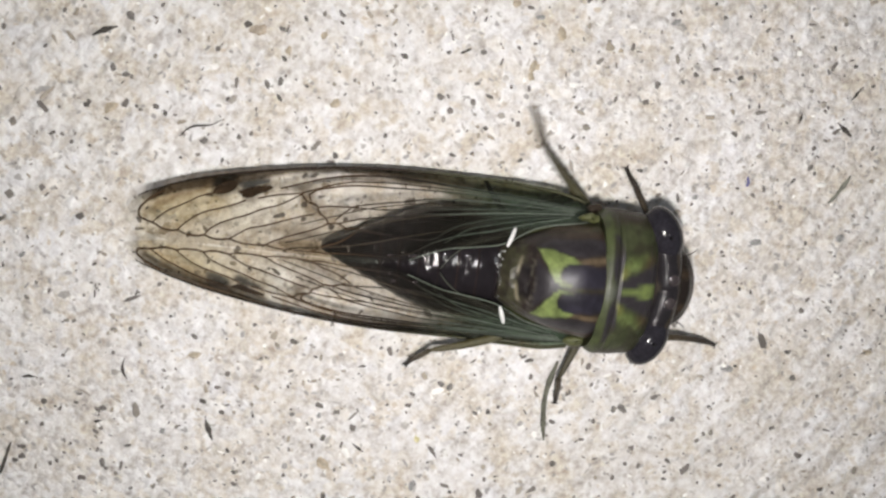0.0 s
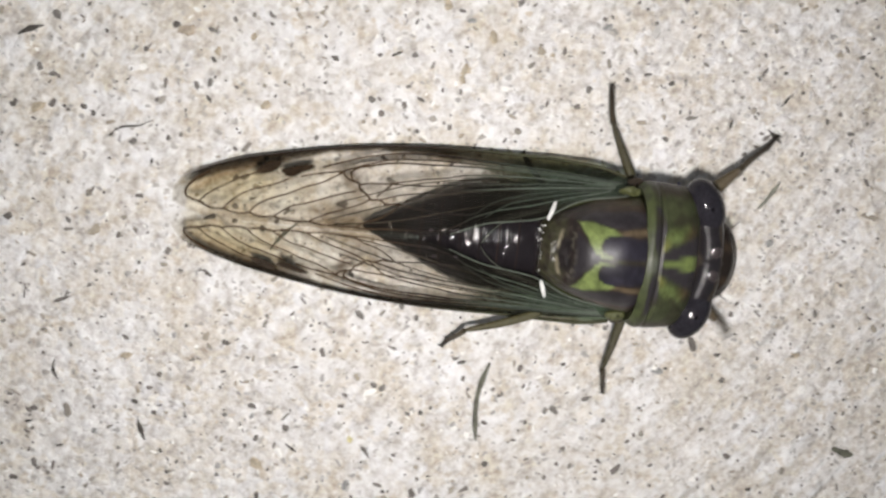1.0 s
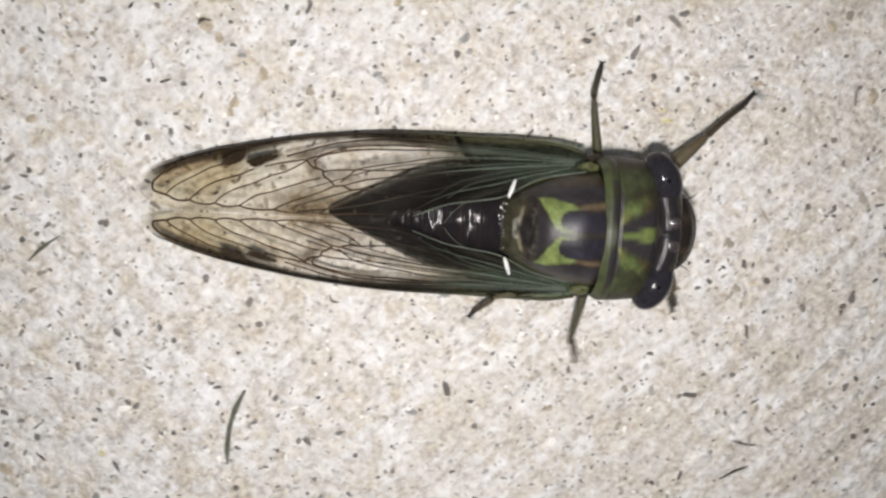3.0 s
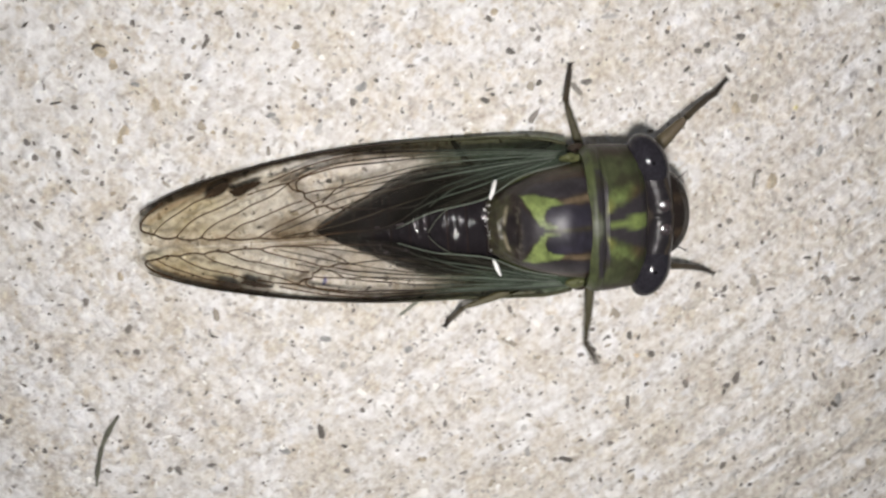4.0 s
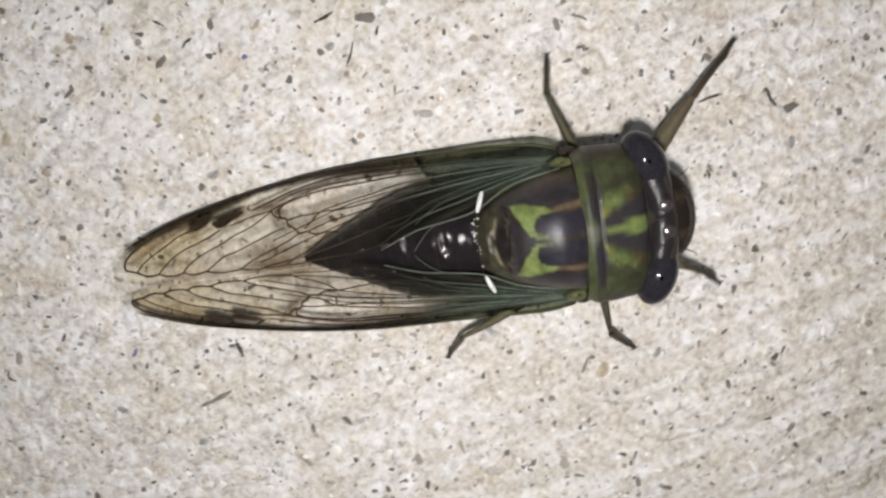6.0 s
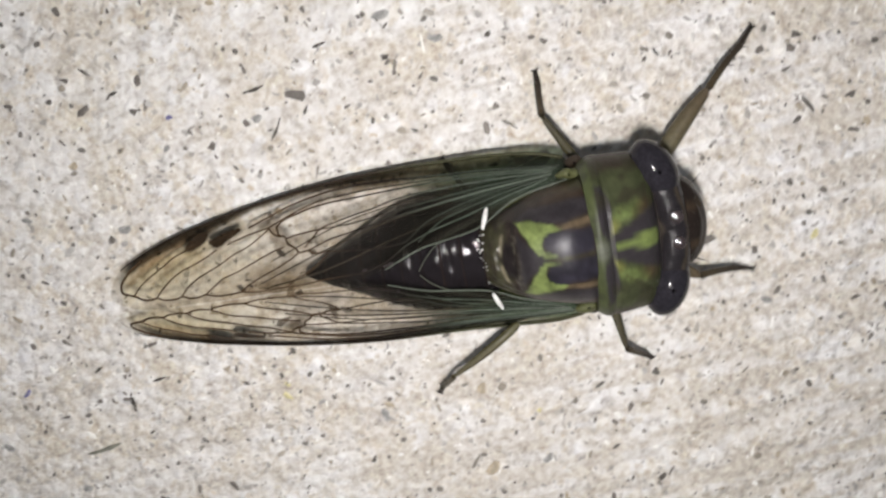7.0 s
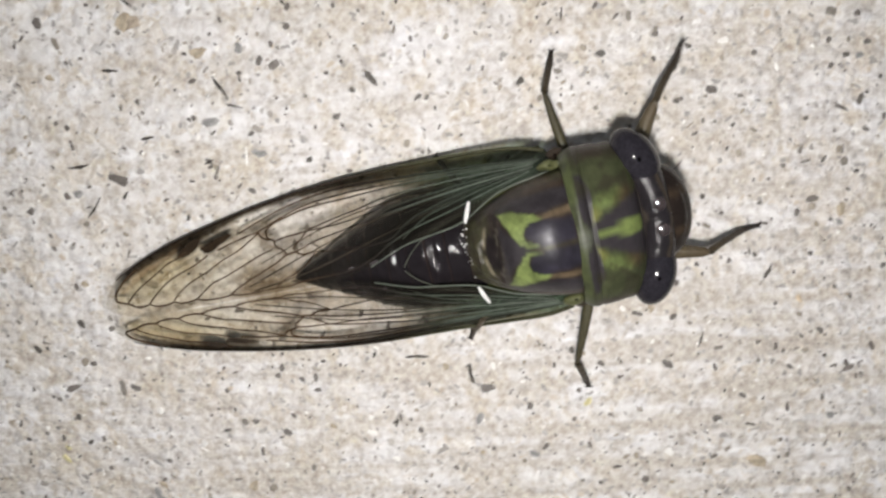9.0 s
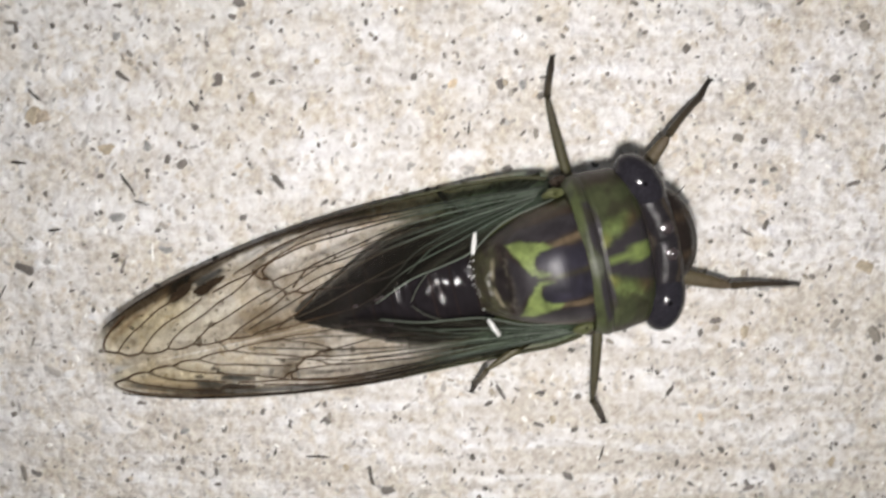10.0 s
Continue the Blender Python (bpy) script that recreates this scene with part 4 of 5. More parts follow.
def build_forewing(bug, side):
    n, k = 230, 64
    xs = np.r_[np.linspace(-29.3, -26, 40)[:-1], np.linspace(-26, 12.6, n - 39)]
    s = np.linspace(0, 1, k)
    yi, yo = curve_at(INNER, xs), curve_at(OUTER, xs)
    x = np.repeat(xs, k)
    y = (yi[:, None] + (yo - yi)[:, None] * s[None]).ravel()
    v = np.stack([x, y, wing_z(x, y)], 1)
    # faint waves between the veins
    v[:, 2] += 0.06 * np.sin(3.2 * (x * 0.35 + y * 1.6)) * soft(-x - 3, 3)
    w = 0.3 * wobble(v, 0.9, 4.0) + 0.12 * wobble(v, 2.3, 7.0)
    xx, yy = x + w, y + w
    inset = curve_at(OUTER, x) - y + 0.4 * w
    tip = np.clip((-x - 11) / 12, 0, 1)
    clear = np.array((0.975, 0.955, 0.92))
    col = clear + tip[:, None] * (np.array((0.90, 0.86, 0.745)) - clear)
    col = blend(col, (0.82, 0.76, 0.60), soft(poly(xx, yy, [(-27.4, 2.0), (-26.2, 3.3), (-22, 4.5), (-19.2, 3.4), (-21.6, 2.5), (-23.8, 1.1), (-26.2, 1.3)]), 0.5) * 0.75)
    # pale skin beyond the border vein, and the folded seam
    col = blend(col, (0.85, 0.83, 0.79), soft(poly(x, y, [(-27.9, 2.0), (-27.4, 2.9), (-26.2, 3.8), (-29.5, 3.4), (-29.5, 0.2), (-27.3, 0.2), (-27.4, 1.4)]), 0.15))
    col = blend(col, (0.84, 0.79, 0.71), soft(y - 0.6, 0.15) * soft(x + 8, 2) * 0.8)
    # smoke along the cross veins and the front edge
    cloud = poly(xx, yy, [(-13.9, 4.8), (-13.5, 4.0), (-12.6, 3.3), (-11.9, 3.0), (-11.4, 3.5), (-12.2, 4.1), (-12.8, 4.9)])
    col = blend(col, (0.52, 0.46, 0.39), soft(cloud, 0.22) * 0.9)
    col = blend(col, (0.72, 0.67, 0.60), soft(poly(xx, yy, [(-12.5, 2.9), (-10.6, 2.4), (-9.0, 2.2), (-8.5, 2.9), (-10.6, 3.3), (-11.6, 3.6)]), 0.3) * 0.6)
    if side > 0:
        col = blend(col, (0.60, 0.53, 0.44), soft(poly(xx, yy, [(-16.2, 0.5), (-15.2, 0.95), (-13.8, 1.2), (-11.6, 1.1), (-11.3, 0.0), (-15.8, 0.0)]), 0.2) * 0.85)
    band = np.interp(x, [-28.4, -27, -25, -22, -19, -17, -15.6, -12, -8, -5, 0, 12], [0.4, 0.95, 0.9, 1.05, 0.9, 0.65, 0.4, 0.42, 0.6, 1.0, 1.7, 2.4])
    smoke = blend(np.tile((0.11, 0.084, 0.06), (len(v), 1)), (0.20, 0.19, 0.13), np.clip((x + 6) / 8, 0, 1))
    col = blend(col, smoke, soft(inset - band, 0.16) * np.interp(x, [-29, -27.8, -27], [0, 0.4, 0.95]))
    for mark in SPOTS:
        col = blend(col, (0.09, 0.06, 0.035), soft(poly(xx, yy, mark) - 0.05, 0.3) * 0.95)
    # smoke that joins the marks to the front edge
    col = blend(col, (0.14, 0.10, 0.065), soft(poly(xx, yy, [(-22.2, 4.6), (-20.6, 5.2), (-19.4, 5.3), (-19.6, 5.7), (-22.4, 5.2)]), 0.18) * 0.9)
    col = blend(col, (0.50, 0.38, 0.25), soft(poly(xx, yy, [(-27.4, 2.1), (-25.0, 3.7), (-22.0, 4.6), (-22.0, 4.1), (-24.8, 3.1), (-27.2, 1.6)]), 0.25) * 0.6)
    col = blend(col, (0.52, 0.46, 0.38), soft(poly(xx, yy, [(-17.0, 4.7), (-13.6, 5.0), (-11.0, 5.8), (-5.0, 6.4), (2.0, 6.4), (2.0, 7.0), (-6.0, 6.9), (-10.0, 6.4), (-14.0, 5.6)]), 0.2) * 0.7)
    col = blend(col, (0.97, 0.96, 0.94), soft(poly(xx, yy, [(-19.4, 4.95), (-17.6, 5.55), (-16.0, 5.95), (-13.4, 6.4), (-9, 6.95), (-9.0, 6.65), (-13.5, 5.8), (-16.2, 5.55)]), 0.1) * 0.95)
    # the stiff green base, a fan of folds from the hinge, soft sheen painted in
    base = np.clip((x + 1.5 + 0.7 * (6.6 - y)) / 6, 0, 1)
    col = blend(col, (0.23, 0.235, 0.175), base)
    lean, reach = np.arctan2(6.2 - y, 13.5 - x), np.hypot(6.2 - y, 13.5 - x)
    folds = lattice(lean * 26 + 50, reach * 0.16, 11)
    col *= (1 + 0.3 * base * lattice(lean * 15 + 20, reach * 0.1 + 5, 12))[:, None]
    root = soft(blob(x, y, 8.2, 5.5, 5.2, 1.25, 7) + 0.5 * w, 0.5)
    fan = np.clip(folds, 0, 1) * np.clip((x + 1) / 6, 0, 1) * soft(y - 6.5, 0.3)
    col = blend(col, (0.16, 0.24, 0.165), np.clip(root + 1.0 * fan, 0, 1))
    alpha = 0.955 - 0.12 * root - 0.19 * fan - 0.045 * base + 0.05 * soft(inset - band, 0.2) + 0.05 * base * soft(folds, 0.5) + 0.022 * soft(np.abs(x + 4.5) - 6.0, 1.0) * soft(y - 4.5, 0.6)
    w = v * (1, side, 1)
    f = grid_faces(len(xs), k, False)
    wing = mesh_ob("forewing", w, f if side < 0 else [tuple(reversed(q)) for q in f], M_FORE, bug, np.c_[col, alpha], label="clear smoky-tipped forewing with dark veins")

    def on_wing(points, m):
        p = spline(points, m)
        return np.stack([p[:, 0], p[:, 1] * side, wing_z(p[:, 0], p[:, 1]) + 0.03], 1)

    def vein_colour(tv, i):
        g = np.clip((tv[:, 0] + 3) / 5, 0, 1)
        stem = blend(np.tile((0.062, 0.037, 0.019), (len(tv), 1)), (0.018, 0.013, 0.010), np.clip((tv[:, 0] + 10) / 4, 0, 1))
        return blend(stem, ((0.052, 0.064, 0.049), (0.115, 0.135, 0.108), (0.036, 0.043, 0.033), (0.085, 0.103, 0.080))[i % 4], g)
    for i, (a, b, pts) in enumerate(TIP_VEINS + MIDDLE_VEINS + LONG_VEINS):
        tv, tf = tube(on_wing(pts, 40), np.linspace(a, b * (0.68 if pts[-1][0] > 0 else 1), 40) * 0.56, 6)
        mesh_ob("vein", tv, tf, M_VEIN, wing, vein_colour(tv, i))
    xs2 = np.linspace(-28.4, 12.4, 60)
    p = np.stack([xs2, curve_at(OUTER, xs2) * side, wing_z(xs2, curve_at(OUTER, xs2))], 1)
    r = np.interp(xs2, [-28, -22, -12, 0, 12.4], [0.05, 0.12, 0.15, 0.16, 0.18])
    tv, tf = tube(p, r, 7)
    mesh_ob("front_edge", tv, tf, M_VEIN, wing, blend(np.tile((0.030, 0.022, 0.016), (len(tv), 1)), (0.06, 0.06, 0.035), np.clip((tv[:, 0] + 5) / 6, 0, 1)), label="thick dark front edge")
    xs2 = np.linspace(-3.5, 12.3, 40)
    p = np.stack([xs2, curve_at(INNER, xs2) * side, wing_z(xs2, curve_at(INNER, xs2))], 1)
    tv, tf = tube(p, np.interp(xs2, [-3.5, 12.3], [0.045, 0.10]), 6)
    mesh_ob("hind_edge", tv, tf, M_VEIN, wing, np.tile((0.11, 0.125, 0.10), (len(tv), 1)), label="pale green hind edge")
    # glassy bumps added along the seam, standing in for glints off the skin
    for fx, fy, fr in ((-5.2, 0.8, 0.16), (-3.4, 0.95, 0.13), (-3.0, 1.0, 0.16)) if side > 0 else ((-5.1, 0.75, 0.12), (-4.7, 1.5, 0.15), (-2.8, 1.35, 0.12)):
        fv, ff = ellipsoid((fx, fy * side, wing_z(fx, fy) + 0.02), (fr * 1.6, fr, fr * 0.5), 8, 12)
        mesh_ob("glint_bump", fv, ff, M_OCELLUS, wing, label="tiny glassy bump added on the wing seam for a glint")
    for mark in SPOTS:
        m = np.array(mark)
        c = m.mean(0)
        ring = spline(np.vstack([m, m[:1]]), 41)[:-1]
        ring = ring + 0.06 * np.sin(np.arange(40) * 2.4)[:, None]
        pts = [(c + (ring - c) * q) for q in (0.02, 0.45, 0.9)]
        pts = np.vstack(pts)
        pts = np.stack([pts[:, 0], pts[:, 1] * side, wing_z(pts[:, 0], pts[:, 1]) + 0.07], 1)
        mesh_ob("wing_spot", pts, grid_faces(3, 40, True), M_SPOT, wing, label="smoky black wing spot")


def build_hindwing(bug, side):
    n, k = 70, 16
    xs = np.linspace(-15.0, 9.0, n)
    outer = [(-15.0, 0.9), (-13.5, 2.6), (-10, 4.2), (-4, 5.6), (3, 6.0), (9, 5.2)]
    inner = [(-15.0, 0.7), (-14, 0.25), (-5, 0.3), (0, 2.2), (9, 4.6)]
    s = np.linspace(0, 1, k)
    yi, yo = curve_at(inner, xs), curve_at(outer, xs)
    x = np.repeat(xs, k)
    y = (yi[:, None] + (yo - yi)[:, None] * s[None]).ravel()
    z = wing_z(x, y) - 0.45 + 0.08 * np.sin(4 * y)
    v = np.stack([x, y * side, z], 1)
    col = np.tile((0.97, 0.955, 0.93), (len(v), 1))
    col = blend(col, (0.70, 0.65, 0.57), soft(np.abs(y - 0.7) - 0.6, 0.4) * np.clip((-x - 6) / 5, 0, 1) * 0.8)
    f = grid_faces(n, k, False)
    wing = mesh_ob("hindwing", v, f if side < 0 else [tuple(reversed(q)) for q in f], M_HIND, bug, np.c_[col, np.full(len(v), 0.98)], label="short clear hindwing folded beneath the forewing")
    p = spline([(6.0, 3.6), (3.5, 2.9), (1.3, 2.1), (0.0, 1.1), (-0.75, 0.15)], 24)
    tv, tf = tube(np.stack([p[:, 0], p[:, 1] * side, wing_z(p[:, 0], p[:, 1]) - 0.25], 1), 0.05, 5)
    mesh_ob("hind_edge", tv, tf, M_VEIN, wing, np.tile((0.075, 0.08, 0.062), (len(tv), 1)), label="thin pale hindwing edge")
    for pts in ([(-13.3, 2.4), (-6, 4.6), (2, 5.4), (8.5, 5.0)], [(-14.4, 0.8), (-9, 2.5), (-2, 4.2), (6, 5.0)], [(-14.0, 0.4), (-9, 1.1), (-3, 2.6), (4, 4.2)]):
        p = spline(pts, 24)
        tv, tf = tube(np.stack([p[:, 0], p[:, 1] * side, wing_z(p[:, 0], p[:, 1]) - 0.42], 1), 0.06, 5)
        mesh_ob("vein", tv, tf, M_VEIN, wing, np.tile((0.05, 0.04, 0.03), (len(tv), 1)))


# legs: hip, lengths of femur, tibia and foot, thickness, knee lean (x, y, z)
LEGS = {
    "LF": ((18.6, 3.3, 2.8), 7.0, 5.4, 2.0, 0.75, (-0.2, 0.3, 1.0)), "RF": ((18.6, -3.3, 2.8), 7.0, 5.4, 2.0, 0.75, (-0.2, -0.3, 1.0)),
    "LM": ((14.0, 4.6, 2.8), 9.5, 3.98, 1.12, 0.47, (-1.7, 0.0, 1.0)), "RM": ((13.8, -4.6, 2.8), 9.5, 3.98, 1.12, 0.47, (-1.7, 0.0, 1.0)),
    "LH": ((8.5, 4.8, 2.8), 7.6, 3.7, 1.3, 0.42, (-0.3, 0.2, 1.0)), "RH": ((8.5, -4.8, 2.8), 7.6, 3.7, 1.3, 0.42, (-0.3, -0.2, 1.0)),
}


def limb(name, bug, length, r0, r1, tones, spines=0, label="", claws=False):
    n = 16
    s = np.linspace(0, 1, n)
    r = r0 + (r1 - r0) * s
    if name == "femur":
        r = r * (0.72 + 0.5 * np.sin(math.pi * np.clip(0.12 + 0.8 * s, 0, 1)))
    else:
        r = r * (1 + 0.22 * np.exp(-((s - 0.02) / 0.06) ** 2) + 0.18 * np.exp(-((s - 0.98) / 0.08) ** 2))
    r[0] *= 0.6
    r[-1] *= 0.6
    p = np.stack([s * length, 0.02 * length * np.sin(s * math.pi), 0 * s], 1)
    pieces = [tube(p, r, 10)]
    for i in range(spines):
        q = 0.35 + 0.6 * i / max(1, spines - 1)
        side = -1 if i % 2 else 1
        pieces.append(tube([(q * length, side * r1 * 0.7, 0), (q * length + 0.35, side * (r1 + 0.35), -0.05)], [0.06, 0.015], 5))
    if claws:
        for side in (1, -1):
            pieces.append(tube(spline([(length * 0.95, 0, 0), (length * 1.06, side * 0.22, 0.05), (length * 1.12, side * 0.42, -0.08)], 6), np.linspace(0.1, 0.02, 6), 5))
    v, f = joined(pieces)
    t = np.clip(v[:, 0] / length, 0, 1)[:, None]
    col = np.array(tones[0]) * (1 - t) + np.array(tones[1]) * t
    return mesh_ob(name, v, f, M_LEG, bug, col, label=label)


def build_leg(bug, key):
    hip, a, b, c, r, _ = LEGS[key]
    side = 1 if key[0] == "L" else -1
    v, f = tube([(hip[0] - 0.4, hip[1] - 1.6 * side, hip[2] + 0.5), (hip[0] - 0.2, hip[1] - 0.6 * side, hip[2] + 0.2), (hip[0], hip[1] + 0.3 * side, hip[2])], [1.0, 0.95, 0.7], 12)
    mesh_ob("coxa", v, f, M_LEG, bug, np.tile((0.06, 0.05, 0.025), (len(v), 1)))
    thigh = {"F": ((0.10, 0.088, 0.048), (0.085, 0.062, 0.036)), "M": ((0.065, 0.062, 0.028), (0.045, 0.038, 0.02)), "H": ((0.085, 0.08, 0.04), (0.08, 0.068, 0.036))}[key[1]]
    shin = ((0.085, 0.066, 0.038), (0.05, 0.036, 0.024)) if key[1] == "H" else ((0.06, 0.045, 0.025), (0.03, 0.022, 0.016))
    fem = limb("femur", bug, a, r, r * 0.62, thigh, 0 if key[1] != "F" else 3, "olive-green femur")
    tib = limb("tibia", bug, b, r * 0.45 if key[1] == "F" else r * 0.66, 0.25 if key[1] == "H" else 0.29, shin, 4, "tan-brown tibia" if key[1] == "H" else "dark brown tibia")
    tar = limb("tarsus", bug, c, 0.28, 0.19, ((0.03, 0.022, 0.016), (0.018, 0.014, 0.012)), 0, "black clawed foot", True)
    return fem, tib, tar


def build_cicada():
    bug = new("cicada")
    tagged(bug, "green and black cicada with clear wings walking on concrete", "cicada")
    build_abdomen(bug)
    build_thorax(bug)
    build_head(bug)
    for side in (1, -1):
        build_hindwing(bug, side)
        build_forewing(bug, side)
    return bug, {k: build_leg(bug, k) for k in LEGS}


# ---------------------------------------------------------------- torch beside the lens
def build_torch():
    torch = new("phone_torch")
    tagged(torch, "small white phone torch held beside the lens", "torch")
    a = np.linspace(0, 2 * math.pi, 32, endpoint=False)
    disc = [(3.4 * math.cos(w), 3.4 * math.sin(w), z) for z in (0.0, 0.5) for w in a]
    f = [tuple(reversed(range(32)))] + grid_faces(2, 32, True) + [tuple(range(32, 64))]
    mesh_ob("led_lens", disc, f, M_LED, torch, smooth=False)
    ring = [(q * math.cos(w), q * math.sin(w), z) for q, z in ((3.6, 0.1), (4.4, 0.1), (4.4, 1.0), (3.6, 1.0)) for w in a]
    f = grid_faces(4, 32, True) + [(96 + j, 96 + (j + 1) % 32, (j + 1) % 32, j) for j in range(32)]
    mesh_ob("bezel", ring, f, M_BEZEL, torch, smooth=False)
    back = [(4.4 * math.cos(w), 4.4 * math.sin(w), z) for z in (1.1, 2.2) for w in a]
    mesh_ob("housing", back, grid_faces(2, 32, True) + [tuple(reversed(range(32))), tuple(range(32, 64))], M_BEZEL, torch, smooth=False)
    return torch


# ---------------------------------------------------------------- place everything
build_ground()
build_grit()
for number, (px, py, pr, kind) in enumerate(STONES):
    build_pebble(px, py, pr, *KINDS[kind], number)
for (name, label, category, mat), width, points in LITTER_EARLY + LITTER_LATE + SPLINTERS_EARLY + SPLINTERS_LATE:
    build_blade(name, points, width, mat, label, category)
cicada, legs = build_cicada()
torch = build_torch()

# ---------------------------------------------------------------- how things move
BUG_ROWS = [
    (0.0, 1.97, -11.83, 0.31, 1.15, 3.14, -6.29),
    (0.2, 3.56, -11.52, 0.16, 0.46, 1.87, -6.07),
    (0.5, 5.90, -11.55, 0.02, -0.49, -0.67, -2.95),
    (0.7, 10.08, -9.68, 0.08, -0.28, -0.74, -7.55),
    (1.0, 12.69, -9.32, -0.02, 0.10, -0.33, -4.74),
    (1.2, 15.71, -8.93, 0.15, -0.09, 1.13, 0.69),
    (1.5, 18.19, -7.84, -0.05, -0.28, -0.39, -1.78),
    (1.7, 20.67, -6.60, 0.09, -0.16, 0.33, -1.57),
    (2.0, 23.75, -6.36, 0.08, 0.08, 0.49, 2.53),
    (2.2, 25.80, -5.02, 0.16, -0.21, 1.32, 3.75),
    (2.5, 28.35, -4.04, 0.12, -0.62, -0.20, 2.12),
    (2.7, 29.88, -3.59, 0.09, -0.75, -0.31, 2.08),
    (3.8, 40.81, 2.20, 0.10, -1.24, -0.50, 12.06),
    (4.0, 42.26, 3.52, -0.07, -1.31, -1.29, 15.10),
    (4.2, 44.02, 5.04, 0.04, -1.40, -3.05, 17.82),
    (4.5, 45.86, 6.69, -0.07, -1.48, -3.98, 21.41),
    (4.7, 46.34, 7.82, 0.06, -2.04, -2.45, 25.34),
    (5.0, 47.32, 9.89, -0.05, -2.75, -0.81, 29.07),
    (5.2, 48.51, 12.46, 0.02, -2.49, -2.19, 29.72),
    (6.3, 55.47, 20.88, 0.08, -1.10, -0.91, 38.56),
    (6.5, 56.16, 23.28, 0.11, -0.80, -0.60, 42.38),
    (6.7, 56.10, 25.27, 0.14, 0.06, 0.78, 43.33),
    (7.0, 57.58, 29.20, 0.07, 1.45, -1.17, 42.88),
    (7.2, 58.05, 31.40, 0.06, 0.08, -1.26, 45.75),
    (7.5, 59.28, 34.25, 0.25, -1.76, 1.52, 47.79),
    (7.7, 59.45, 35.89, 0.16, -1.51, 2.26, 49.83),
    (8.0, 60.32, 39.42, 0.06, -0.94, -0.84, 49.52),
    (8.2, 62.08, 42.79, 0.11, -0.94, -0.06, 52.45),
    (8.5, 63.43, 46.20, 0.28, -0.84, 0.57, 51.00),
    (8.7, 63.52, 47.53, 0.12, -0.65, -0.36, 52.60),
    (9.0, 64.32, 49.26, 0.14, -0.21, -2.04, 56.26),
    (9.2, 64.07, 53.30, 0.14, 0.39, -0.24, 53.36),
    (9.5, 65.16, 56.86, 0.28, 1.42, -0.42, 54.94),
    (9.7, 66.17, 59.16, 0.20, 0.24, 2.24, 58.88),
    (10.0, 65.79, 60.37, 0.28, -1.39, 2.65, 60.26),
]
